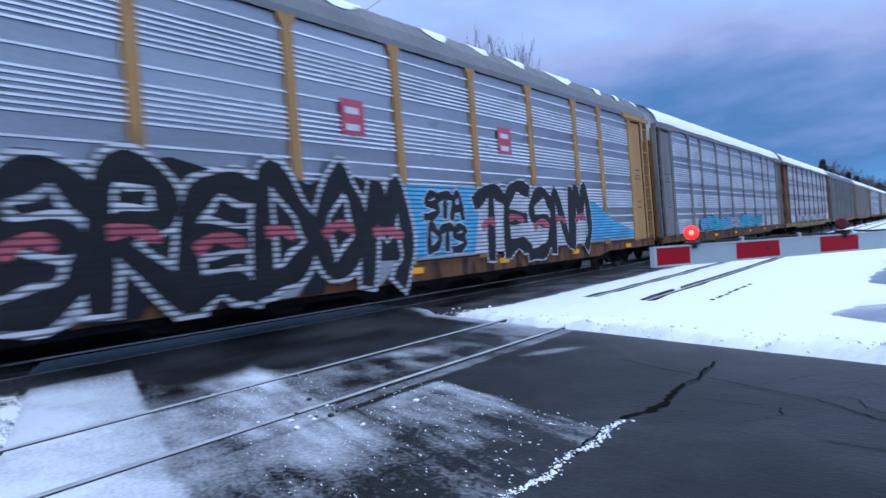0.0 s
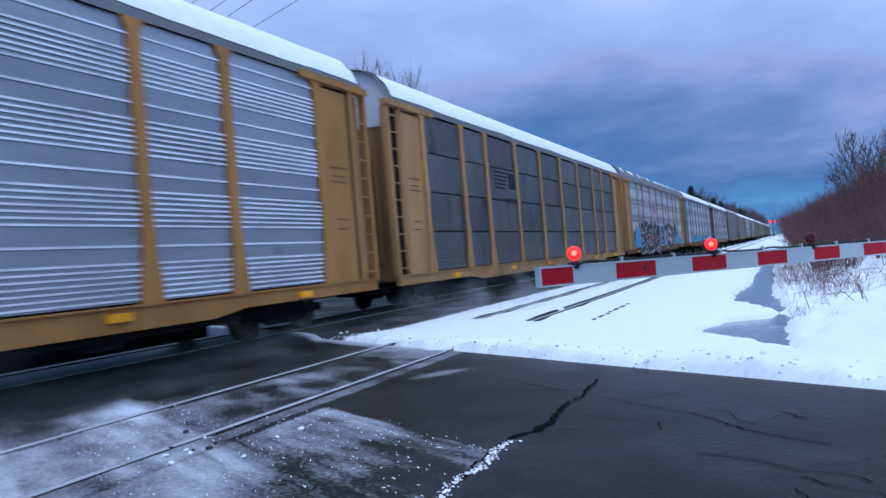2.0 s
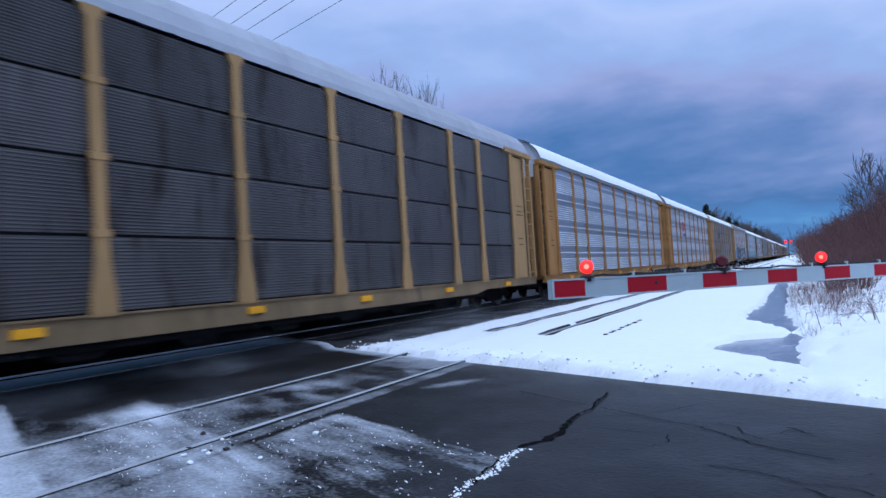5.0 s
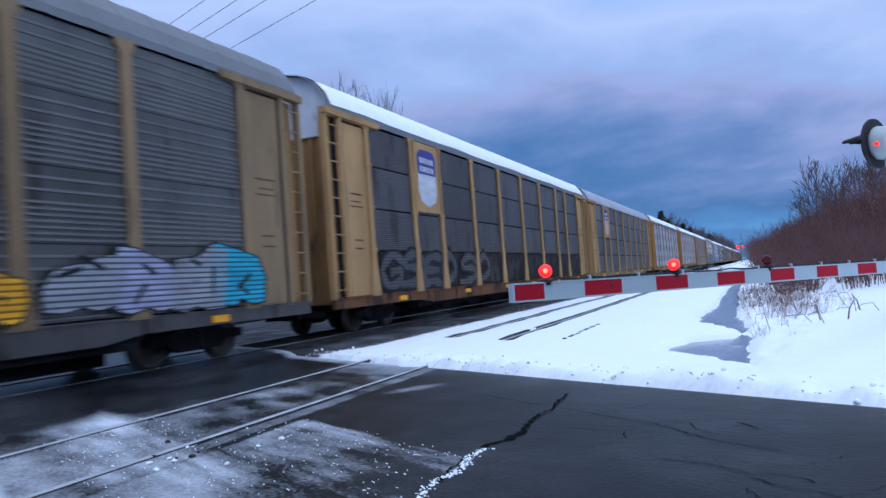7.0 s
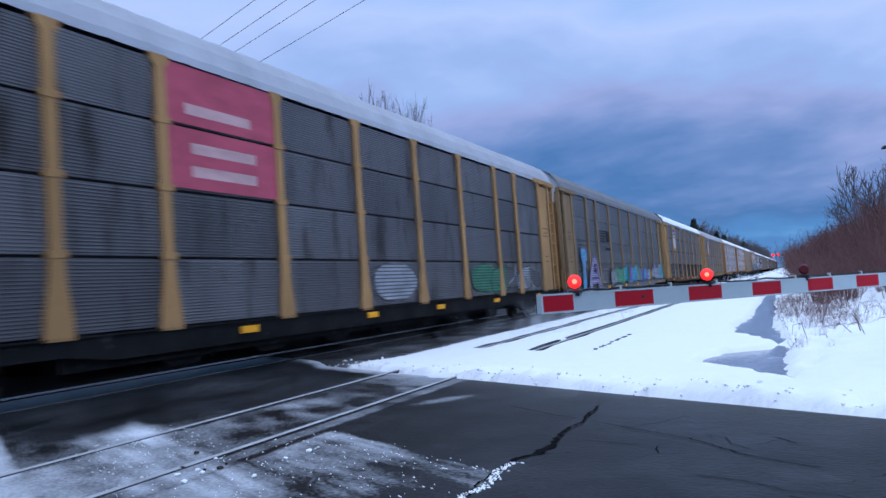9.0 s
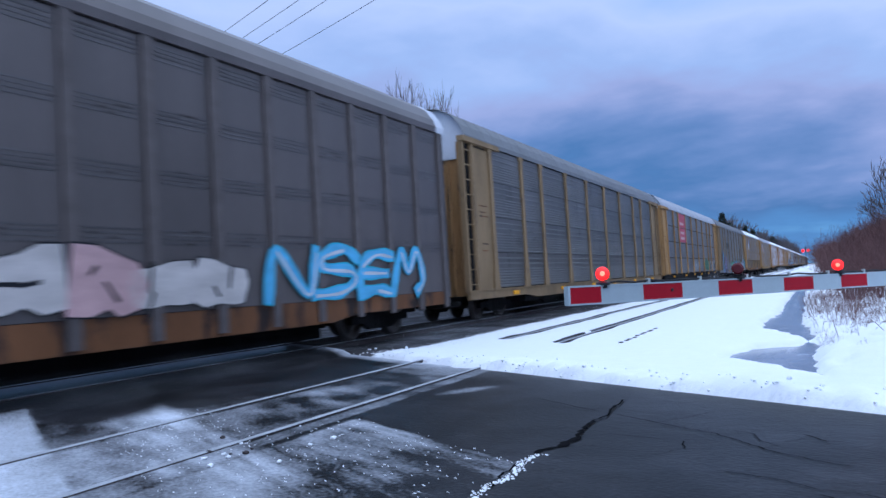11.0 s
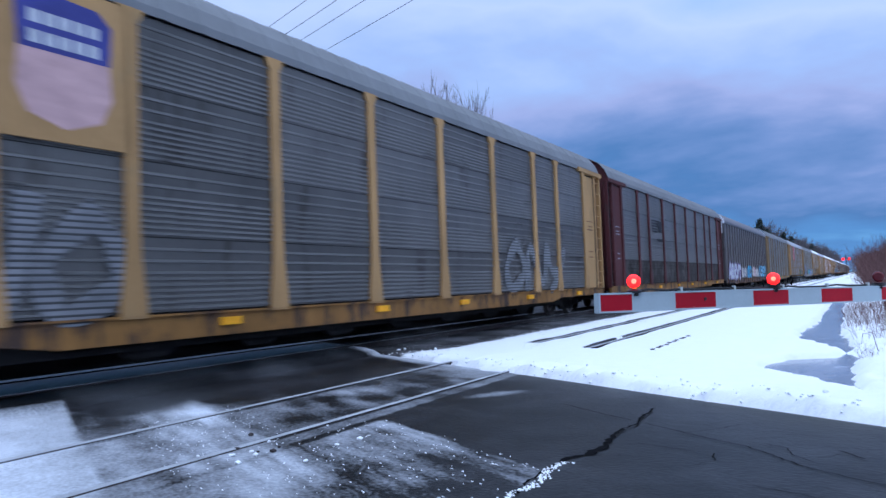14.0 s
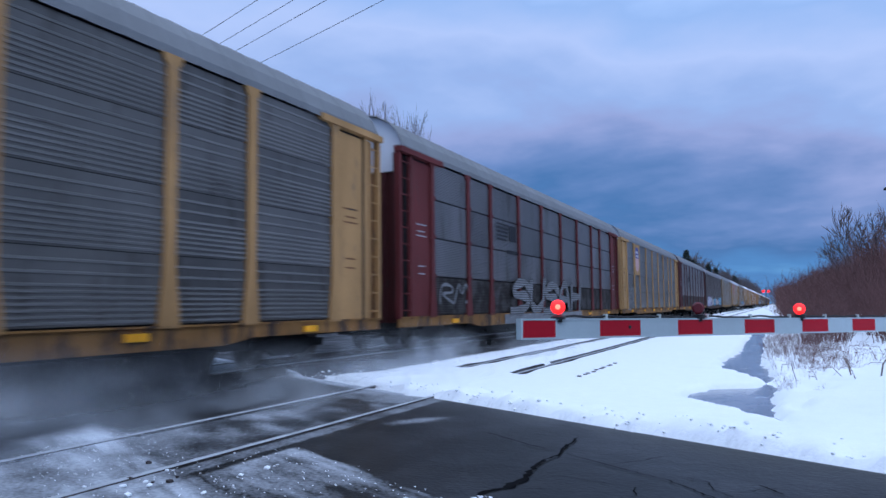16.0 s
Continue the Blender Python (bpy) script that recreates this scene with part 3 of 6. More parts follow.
def cracks():
    """Dark broken cracks across the asphalt: (x, y, width) along each."""
    rng = random.Random(9)
    runs = [[(-1.82, 7.30, 0.02), (-1.81, 6.86, 0.035), (-1.78, 6.43, 0.03), (-1.83, 6.09, 0.05), (-1.77, 5.53, 0.06), (-1.79, 5.2, 0.11), (-1.88, 5.07, 0.10), (-1.90, 4.83, 0.035), (-1.92, 4.5, 0.02), (-1.87, 4.0, 0.012)],
            [(-1.70, 6.49, 0.008), (-1.30, 6.19, 0.012), (-0.78, 5.82, 0.008), (-0.38, 5.34, 0.010), (0.1, 5.0, 0.006)], [(-0.78, 5.82, 0.006), (-0.45, 6.02, 0.010), (0.2, 6.0, 0.006)],
            [(-2.75, 7.28, 0.008), (-2.21, 6.85, 0.012), (-1.84, 6.6, 0.010)], [(-1.80, 5.6, 0.02), (-1.55, 5.68, 0.012), (-1.08, 5.55, 0.006)],
            [(-1.30, 6.19, 0.008), (-1.05, 6.5, 0.012), (-0.9, 6.75, 0.006)], [(-1.76, 5.2, 0.02), (-1.6, 5.24, 0.04), (-1.48, 5.3, 0.01)], [(-0.2, 5.9, 0.012), (-0.05, 5.7, 0.02), (0.1, 5.72, 0.008)],
            [(0.2, 5.1, 0.006), (0.6, 5.3, 0.010), (1.1, 5.2, 0.006)], [(-1.0, 4.6, 0.010), (-0.6, 4.75, 0.014), (-0.2, 4.6, 0.006)]]
    for i in range(16):
        x, y = rng.uniform(-1.5, 1.6), rng.uniform(3.6, 6.3)
        turn, run = rng.uniform(0, 6.28), []
        for k in range(4):
            run.append((x, y, rng.uniform(0.002, 0.010)))
            turn += rng.uniform(-0.7, 0.7)
            x, y = x + 0.22 * math.cos(turn), y + 0.22 * math.sin(turn)
        runs.append(run)
    for run in runs:
        if any(across(x, y) > ROAD_B - 0.1 for x, y, w in run):
            run = [p for p in run if across(p[0], p[1]) < ROAD_B - 0.1]
            if len(run) < 2:
                continue
        bm = bmesh.new()
        prev = None
        for (x0, y0, w0), (x1, y1, w1) in zip(run, run[1:]):
            n = max(2, round(math.hypot(x1 - x0, y1 - y0) / 0.05))
            for i in range(n):
                t = i / n
                w = (w0 + (w1 - w0) * t) * rng.uniform(0.35, 1.1) + 0.004
                px, py = x0 + (x1 - x0) * t + rng.uniform(-0.018, 0.018), y0 + (y1 - y0) * t
                cur = (bm.verts.new((px - w * 0.5, py - w * 0.2, 0.006)), bm.verts.new((px + w * 0.5, py + w * 0.2, 0.006)))
                if prev:
                    bm.faces.new((prev[0], prev[1], cur[1], cur[0]))
                prev = cur
        tagged(part("asphalt_crack", bm, "tar"), "dark jagged crack in the worn asphalt", "crack", kind="structure")


cracks()
tagged(road_sheet(), "dark worn asphalt road over the crossing, dusted with snow", "road", kind="structure")


def pond():
    bm = bmesh.new()
    vs = [(bm.verts.new((-1.6, y, -0.05)), bm.verts.new((0.6, y, -0.05))) for y in (8.7, 20, 40, 70)]
    for a, b in zip(vs, vs[1:]):
        bm.faces.new((a[0], a[1], b[1], b[0]))
    tagged(part("water", bm, "ice"), "half-frozen grey water in the ditch", "water", kind="structure")


pond()


def rail(x, top, label):
    """A rail: head, web and foot, with a worn bright tread."""
    e = new("rail")
    tagged(e, label, "rail", "railway rails")
    bm = bmesh.new()
    prism(bm, [(x - 0.07, top - 0.17), (x + 0.07, top - 0.17), (x + 0.07, top - 0.155), (x + 0.012, top - 0.13), (x + 0.012, top - 0.05), (x + 0.036, top - 0.035),
               (x + 0.036, top - 0.006), (x - 0.036, top - 0.006), (x - 0.036, top - 0.035), (x - 0.012, top - 0.05), (x - 0.012, top - 0.13), (x - 0.07, top - 0.155)], "y", -300, 1500)
    part("web", bm, "rail_side", e)
    bm = bmesh.new()
    prism(bm, [(x - 0.034, top - 0.006), (x + 0.034, top - 0.006), (x + 0.028, top), (x - 0.028, top)], "y", -300, 1500)
    part("tread", bm, "rail", e, "bright worn tread")


for rx_ in NEAR_RAILS:
    rail(rx_, 0.012, "steel rail of the empty track set in the asphalt")
for rx_ in FAR_RAILS:
    rail(rx_, RAIL_TOP, "steel rail under the passing train")



def snow_clods():
    rng = random.Random(12)
    verts, faces = [], []
    for i in range(300):
        x = rng.uniform(-8.2, 3.2)
        d = ROAD_B + abs(rng.gauss(0.0, 0.3)) + 0.02
        y = (d - NX * x) / NY
        z = float(ground_height(np.array([x]), np.array([y]))[0])
        r = rng.uniform(0.007, 0.022) * (1 if rng.random() < 0.85 else 1.7)
        k = len(verts)
        for u in ((1, 0, 0), (-1, 0, 0), (0, 1, 0), (0, -1, 0), (0, 0, 1), (0, 0, -0.6), (0.6, 0.6, 0.5), (-0.6, -0.5, 0.6)):
            verts.append(tuple(c + r * v * rng.uniform(0.7, 1.2) for c, v in zip((x, y, z + 0.3 * r), u)))
        for f in ((0, 2, 6), (2, 4, 6), (4, 0, 6), (2, 1, 4), (1, 3, 7), (3, 4, 7), (4, 1, 7), (3, 0, 4), (0, 5, 2), (2, 5, 1), (1, 5, 3), (3, 5, 0)):
            faces.append([k + j for j in f])
    me = bpy.data.meshes.new("snow_clods")
    me.from_pydata(verts, [], faces)
    me.materials.append(M["snow"])
    for p in me.polygons:
        p.use_smooth = True
    tagged(new("snow_clods", me), "small lumps of ploughed snow along the road edge", "snow", kind="stuff")


snow_clods()


def slush_seam():
    """Crumbs of frozen slush along the joint between old and new paving."""
    rng = random.Random(31)
    verts, faces = [], []
    for i in range(420):
        y = 3.0 + 1.95 * rng.random()
        x = -1.87 + 0.03 * math.sin(9 * y) + rng.gauss(0, 0.02)
        r = rng.uniform(0.004, 0.013)
        k = len(verts)
        for u in ((1, 0, 0), (-1, 0, 0), (0, 1, 0), (0, -1, 0), (0, 0, 0.6), (0, 0, -0.5)):
            verts.append(tuple(c + r * v * rng.uniform(0.6, 1.4) for c, v in zip((x, y, 0.004), u)))
        for f in ((0, 2, 4), (2, 1, 4), (1, 3, 4), (3, 0, 4), (2, 0, 5), (1, 2, 5), (3, 1, 5), (0, 3, 5)):
            faces.append([k + j for j in f])
    me = bpy.data.meshes.new("slush_seam")
    me.from_pydata(verts, [], faces)
    me.materials.append(M["snow"])
    tagged(new("slush_seam", me), "white crumbs of slush along the joint of the paving", "slush", kind="stuff")


slush_seam()


def snow_flecks():
    """Thin scraps of snow on the crossing, drawn out along the road."""
    rng = random.Random(57)
    verts, faces = [], []
    while len(faces) < 5 * 420:
        x, q = rng.uniform(-6.4, -1.95), rng.uniform(0.9, 3.1)
        if x < -4.3 and q > 2.1:
            continue
        y = (q - NX * x) / NY
        turn = -0.535 + rng.gauss(0, 0.35)
        le, wd = rng.uniform(0.004, 0.016) * (2.5 if rng.random() < 0.08 else 1), rng.uniform(0.0015, 0.005)
        k = len(verts)
        for u, v, h in ((-1, -0.6, 0), (1, -1, 0), (0.8, 1, 0), (-0.9, 0.7, 0), (-0.5, -0.3, 1), (0.5, -0.4, 1), (0.4, 0.5, 1), (-0.4, 0.4, 1)):
            u, v = u * le * rng.uniform(0.7, 1.2), v * wd * rng.uniform(0.7, 1.2)
            verts.append((x + u * math.cos(turn) - v * math.sin(turn), y + u * math.sin(turn) + v * math.cos(turn), 0.002 + 0.005 * h))
        faces += [[k + j for j in f] for f in ((4, 5, 6, 7), (0, 1, 5, 4), (1, 2, 6, 5), (2, 3, 7, 6), (3, 0, 4, 7))]
    me = bpy.data.meshes.new("snow_flecks")
    me.from_pydata(verts, [], faces)
    me.materials.append(M["snow"])
    tagged(new("snow_flecks", me), "thin scraps of snow scattered over the crossing", "snow", kind="stuff")


snow_flecks()


def footprints():
    """A row of small dark discs laid on the snow as prints."""
    for i in range(10):
        y = 12.75 + i * 0.32
        x = -3.14 + (0.012 if i % 2 else -0.012)
        bm = bmesh.new()
        z = float(ground_height(np.array([x]), np.array([y]))[0])
        tube(bm, [(x, y, z - 0.01), (x, y, z + 0.016)], [0.05, 0.038], 8)
        tagged(part("footprint", bm, "rail_side"), "small dark disc laid on the snow as a print", "footprint", "row of prints")


footprints()

# ---------------------------------------------------------------- auto carrier cars
LENGTH, PITCH, SPEED, START = 27.5, 28.48, 22.425, -0.486
POSTS = (1.92, 4.52, 6.45, 9.33, 12.20, 15.07, 17.93, 20.83, 22.78, 25.52)
ROWS = (0.93, 1.99, 3.05, 4.11, 5.12)
SIDE = 1.50
# rib heights within a panel (share of its height) and their depth
RIBS = {
    "rows": ([0.02 + 0.96 * i / 20 for i in range(20)], 0.013),
    "bands": ([0.02, 0.10, 0.18, 0.26, 0.34, 0.42, 0.50, 0.66, 0.82], 0.012),
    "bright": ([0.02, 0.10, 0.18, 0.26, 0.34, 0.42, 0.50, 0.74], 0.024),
}


def panel_mesh(kind, length, row, mat):
    """One corrugated side panel; its origin is its lower near corner."""
    z0, z1 = ROWS[row], ROWS[row + 1]

    def build(bm):
        levels, depth = RIBS[kind]
        h = (z1 - z0) - {"rows": 0.045, "bands": 0.014}.get(kind, 0.0)
        prof = [(0.0, 0.0)]
        for a in levels:
            z = a * h
            if kind == "rows":
                prof += [(0.0, z + 0.010), (depth, z + 0.020), (depth, z + 0.028), (0.0, z + 0.040)]
            else:
                prof += [(0.0, z), (depth, z + 0.008), (depth, z + 0.040), (0.0, z + 0.052)]
        prof.append((0.0, h))
        lo = [bm.verts.new((p[0], 0, p[1])) for p in prof]
        hi = [bm.verts.new((p[0], length, p[1])) for p in prof]
        for i in range(len(prof) - 1):
            bm.faces.new((lo[i], hi[i], hi[i + 1], lo[i + 1]))
    return shared(("panel", kind, round(length, 3), round(z1 - z0, 3)), build, mat)


def post_mesh(mat, kind):
    def build(bm):
        w = 0.11 if kind != "rows" else 0.10
        out = [(-0.22, 0.86), (0.22, 0.86), (0.20, 1.15), (w + 0.02, 1.65), (w, 2.1), (w, 4.95), (w + 0.06, 5.02), (w + 0.10, 5.14), (-w - 0.10, 5.14), (-w - 0.06, 5.02), (-w, 4.95), (-w, 2.1), (-w - 0.02, 1.65), (-0.20, 1.15)]
        prism(bm, out, "x", -0.08, 0.03)
        if kind == "rows":
            for z in ROWS[1:4]:
                quad_box(bm, 0.0, 0.045, -w - 0.05, w + 0.05, z - 0.05, z + 0.05)
    return shared(("post", kind), build, mat)


ROOF = [(1.56, 5.12), (1.55, 5.26), (1.42, 5.55), (1.18, 5.84), (0.82, 6.04), (0.35, 6.13), (0, 6.14)]


def roof_mesh(mat):
    def build(bm):
        half = ROOF + [(-x, z) for x, z in ROOF[-2::-1]]
        ys = [0.12 + (LENGTH - 0.24) * i / 36 for i in range(37)]
        rows = []
        for i, y in enumerate(ys):
            for dy, dz in ((0, 0), (0.04, 0.015), (0.10, 0.015), (0.14, 0)):
                if i < 36:
                    rows.append([bm.verts.new((x, y + dy, z + dz)) for x, z in half])
        rows.append([bm.verts.new((x, ys[-1], z)) for x, z in half])
        for a, b in zip(rows, rows[1:]):
            for k in range(len(half) - 1):
                bm.faces.new((a[k], a[k + 1], b[k + 1], b[k]))
    return shared("roof", build, mat)


def roof_snow_mesh(full):
    def build(bm):
        rng = random.Random(5)
        n = 90
        rows = []
        for i in range(n + 1):
            y = 0.3 + (LENGTH - 0.6) * i / n
            edge = (0.02 + 0.05 * max(0, math.sin(i * 0.31)) + 0.02 * rng.random()) if full else 0.75 + 0.5 * math.sin(i * 0.8 + 1.3 * math.sin(i * 0.23)) + 0.15 * rng.random()
            row = []
            for s in (1, 0.97, 0.92, 0.85, 0.76, 0.64, 0.5, 0.3, 0, -0.3, -0.6, -0.85, -1):
                x2 = (1.552 - 0.3 * edge if full else 1.53 - 0.5 * edge) * s
                z = float(np.interp(abs(x2), [p[0] for p in ROOF[::-1]][:-1], [p[1] for p in ROOF[::-1]][:-1]))
                row.append(bm.verts.new((x2 + (0.012 if s > 0.9 else 0), y, z + (0.015 if abs(s) == 1 else 0.04 + 0.012 * rng.random()))))
            rows.append(row)
        for i, (a, b) in enumerate(zip(rows, rows[1:])):
            for k in range(len(a) - 1):
                if full or (math.sin(i * 0.8 + 1.3 * math.sin(i * 0.23)) < 0.1 and k in (0, 1, 2, 3)):
                    bm.faces.new((a[k], a[k + 1], b[k + 1], b[k]))
    return shared(("roof_snow", full), build, "snow")


def end_wall(bm, y):
    quad_box(bm, -1.32, 1.32, y - 0.04, y + 0.04, 0.75, 4.62)


def end_cap(bm, y):
    prism(bm, [(1.27, 4.62), (1.27, 5.08)] + [(x * 0.985, z - 0.01) for x, z in ROOF] + [(-x * 0.985, z - 0.01) for x, z in ROOF[-2::-1]] + [(-1.27, 5.08), (-1.27, 4.62)], "y", y - 0.05, y + 0.05)


def ladder(bm):
    for y in (0.0, 0.5):
        quad_box(bm, -0.03, 0.02, y - 0.025, y + 0.025, 0.85, 5.0)
    for i in range(10):
        quad_box(bm, -0.015, 0.01, 0.0, 0.5, 1.05 + 0.42 * i, 1.075 + 0.42 * i)


def wheel_pair(bm, y):
    for s in (-1, 1):
        ring = [(0.42, -0.06), (0.455, -0.055), (0.455, -0.03), (0.42, -0.02), (0.415, 0.075), (0.36, 0.075), (0.33, 0.02), (0.13, 0.02), (0.12, 0.085), (0.001, 0.085), (0.001, -0.06)]
        rows = []
        for k in range(20):
            a = 2 * math.pi * k / 20
            rows.append([bm.verts.new((s * (0.75 + q), y + r * math.cos(a), 0.42 + r * math.sin(a))) for r, q in ring])
        for k in range(20):
            a, b = rows[k], rows[(k + 1) % 20]
            for i in range(len(ring) - 1):
                bm.faces.new((a[i], a[i + 1], b[i + 1], b[i]))
    tube(bm, [(-0.75, y, 0.42), (0.75, y, 0.42)], 0.07, 8)


def truck_frame(bm, y):
    for s in (-1, 1):
        prism(bm, [(y - 1.2, 0.36), (y - 0.75, 0.36), (y - 0.5, 0.22), (y + 0.5, 0.22), (y + 0.75, 0.36), (y + 1.2, 0.36), (y + 1.2, 0.52), (y + 0.7, 0.54), (y + 0.4, 0.70), (y - 0.4, 0.70), (y - 0.7, 0.54), (y - 1.2, 0.52)], "x", s * 0.92, s * 1.05)
        for k in (-0.22, 0, 0.22):
            tube(bm, [(s * 1.0, y + k, 0.28), (s * 1.0, y + k, 0.62)], 0.07, 8)
    quad_box(bm, -1.0, 1.0, y - 0.25, y + 0.25, 0.38, 0.66)


def coupler(bm, y, d):
    quad_box(bm, -0.12, 0.12, min(y, y + d * 0.62), max(y, y + d * 0.62), 0.62, 0.84)
    quad_box(bm, -0.2, 0.2, min(y + d * 0.42, y + d * 0.6), max(y + d * 0.42, y + d * 0.6), 0.55, 0.92)
    quad_box(bm, 0.35, 1.2, y + d * 0.02 - 0.04, y + d * 0.02 + 0.04, 0.5, 0.62)


def patch(name, car, outline, x, mat, label=""):
    """A flat painted shape on the side; outline in (y, z)."""
    bm = bmesh.new()
    bm.faces.new([bm.verts.new((x, y, z)) for y, z in outline])
    bmesh.ops.triangulate(bm, faces=bm.faces)
    return part(name, bm, mat, car, label)


def rect(y0, y1, z0, z1):
    return [(y0, z0), (y1, z0), (y1, z1), (y0, z1)]


def auto_carrier(label, kind="rows", screen="screen", paint="tan", sill="tan", roof="roof", snow=None, cap="end_white", door=None, spattered=False):
    car = new("auto_carrier")
    tagged(car, label, "train car", "cars of the freight train")
    door = door or {"red": "brown", "brown": "brown"}.get(paint, "end_brown")
    note = "ash" if paint in ("red", "brown") else "rust"

    # backing box in place of the hollow inside, its darkness in the colour
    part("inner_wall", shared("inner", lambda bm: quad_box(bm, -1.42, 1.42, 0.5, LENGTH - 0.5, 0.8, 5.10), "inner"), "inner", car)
    part("roof", roof_mesh(roof), roof, car, "curved sheet-metal roof")
    if snow:
        smooth(part("roof_snow", roof_snow_mesh(snow == "full"), "snow", car, "snow lying on the roof"))
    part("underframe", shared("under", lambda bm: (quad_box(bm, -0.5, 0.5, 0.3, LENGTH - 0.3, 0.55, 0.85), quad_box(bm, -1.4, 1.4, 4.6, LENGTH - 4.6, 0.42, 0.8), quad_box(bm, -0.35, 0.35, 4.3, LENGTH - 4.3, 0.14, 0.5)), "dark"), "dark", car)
    for s in (1, -1):
        def side_sill(bm, s=s):
            out = [(0.05, 0.64), (4.6, 0.64), (5.4, 0.53), (LENGTH - 5.4, 0.53), (LENGTH - 4.6, 0.64), (LENGTH - 0.05, 0.64), (LENGTH - 0.05, 0.87), (0.05, 0.87)]
            prism(bm, out, "x", s * 1.42, s * 1.52)
            quad_box(bm, min(s * 1.42, s * 1.56), max(s * 1.42, s * 1.56), 0.05, LENGTH - 0.05, 0.87, 0.90)
        part("side_sill", shared(("sill", s), side_sill, sill), sill, car)
    for k in range(7):
        part("belly_brace", shared("belly_brace", lambda bm: prism(bm, [(0, 0.53), (1.3, 0.53), (0.95, 0.30), (0.35, 0.30)], "x", 1.22, 1.34), "dark"), "dark", car, place=pose(0, 6.2 + 2.2 * k, 0))
    # panels and posts
    for s in (1, -1):
        for i, (a, b) in enumerate(zip(POSTS, POSTS[1:])):
            for r in range(4):
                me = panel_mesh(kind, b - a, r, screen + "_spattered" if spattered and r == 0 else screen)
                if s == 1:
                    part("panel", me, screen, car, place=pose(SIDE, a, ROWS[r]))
        if s == -1:
            def far_side(bm):
                for r in range(4):
                    quad_box(bm, -1.53, -1.47, POSTS[0], POSTS[-1], ROWS[r], ROWS[r + 1] - 0.04)
            part("far_side_panel", shared("far_side", far_side, screen), screen, car)
        for y in POSTS:
            part("post", post_mesh(paint, kind), paint, car, place=pose(s * 1.53, y, 0, 0, 0, 0 if s == 1 else 180))
    # ends
    for e in (0, 1):
        y = 0.0 if e == 0 else LENGTH
        d = 1 if e == 0 else -1

        def q(bm, a, b, x0, x1, z0, z1, y=y, d=d):
            quad_box(bm, x0, x1, min(y + d * a, y + d * b), max(y + d * a, y + d * b), z0, z1)
        part("end_door", shared(("end_door", e), lambda bm: end_wall(bm, y + d * 0.42), door), door, car)
        for xx in (-0.9, -0.3, 0.3, 0.9):
            part("door_rib", shared("door_rib", lambda bm: quad_box(bm, -0.05, 0.05, -0.09, 0.09, 0.8, 4.6), door), door, car, place=pose(xx, y + d * 0.42, 0))
        for xx in (0.55, 0.98, 1.24):
            part("end_rod", shared("end_rod", lambda bm: tube(bm, [(0, 0, 0.95), (0, 0, 4.58)], 0.028, 6), door), door, car, "vertical rod at the end", pose(xx, y + d * 0.22, 0))
        part("end_cap", shared(("end_cap", e), lambda bm: end_cap(bm, y + d * 0.35), cap), cap, car, "pale cap over the end door")
        for s in (1, -1):
            x0, x1 = sorted((s * 1.40, s * 1.54))
            part("corner_post", shared(("corner", e, s), lambda bm: q(bm, 0.0, 0.10, x0, x1, 0.85, 5.1), paint), paint, car)
            part("end_post", shared(("end_post", e, s), lambda bm: q(bm, 0.62, 0.74, x0, x1, 0.85, 5.1), paint), paint, car)
            # the recess takes the end colour, which puts its shade into the paint
            part("recess_panel", shared(("recess", e, s), lambda bm: q(bm, 0.10, 0.62, *sorted((s * 1.30, s * 1.36)), 0.9, 5.06), door), door, car)
            # a dark strip on the side marks the gap by the end panel
            part("edge_strip", shared(("edge_strip", e, s), lambda bm: q(bm, 0.741, 0.80, *sorted((s * 1.49, s * 1.515)), 0.9, 4.98), "strip_brown"), "strip_brown", car, "dark strip drawn for the gap beside the end door")
            part("end_panel", shared(("end_panel", e, s), lambda bm: q(bm, 0.74, 1.85, *sorted((s * 1.38, s * 1.50)), 0.9, 4.98), paint), paint, car)
            part("top_rail", shared(("top", e, s), lambda bm, s=s: q(bm, -0.04, 2.55, *sorted((s * 1.40, s * 1.60)), 5.06, 5.20), paint), paint, car)
            part("ladder", shared("ladder", ladder, paint), paint, car, place=pose(s * 1.50, y + d * 0.08 - (0.5 if d < 0 else 0), 0, 0, 0, 0))
        for yy in (2.9,):
            part("truck_frame", shared(("truck", e), lambda bm: truck_frame(bm, y + d * yy), "dark"), "dark", car)
            for k in (-0.89, 0.89):
                smooth(part("wheelset", shared(("wheels", e, k), lambda bm: wheel_pair(bm, y + d * yy + k), "wheel"), "wheel", car))
        part("coupler", shared(("coupler", e), lambda bm: coupler(bm, y, -d), "dark"), "dark", car)
        # small stencilled notices on the end panel
        for i, (a, b, z) in enumerate(((1.0, 1.6, 3.3), (1.05, 1.5, 3.12), (1.0, 1.6, 3.0), (1.1, 1.5, 2.2), (1.1, 1.5, 2.0))):
            part("notice", shared(("notice", e, i), lambda bm: quad_box(bm, 1.50, 1.504, min(y + d * a, y + d * b), max(y + d * a, y + d * b), z, z + 0.035), note), note, car, "small stencilled notice")
    for yy in (3.2, 8.0, 12.2, 15.8, 20.0, 24.4):
        part("reflector", shared("reflector", lambda bm: quad_box(bm, 1.50, 1.565, 0, 0.42, 0.68, 0.80), "amber"), "amber", car, "amber reflector on the side sill", pose(0, yy, 0))
    return car


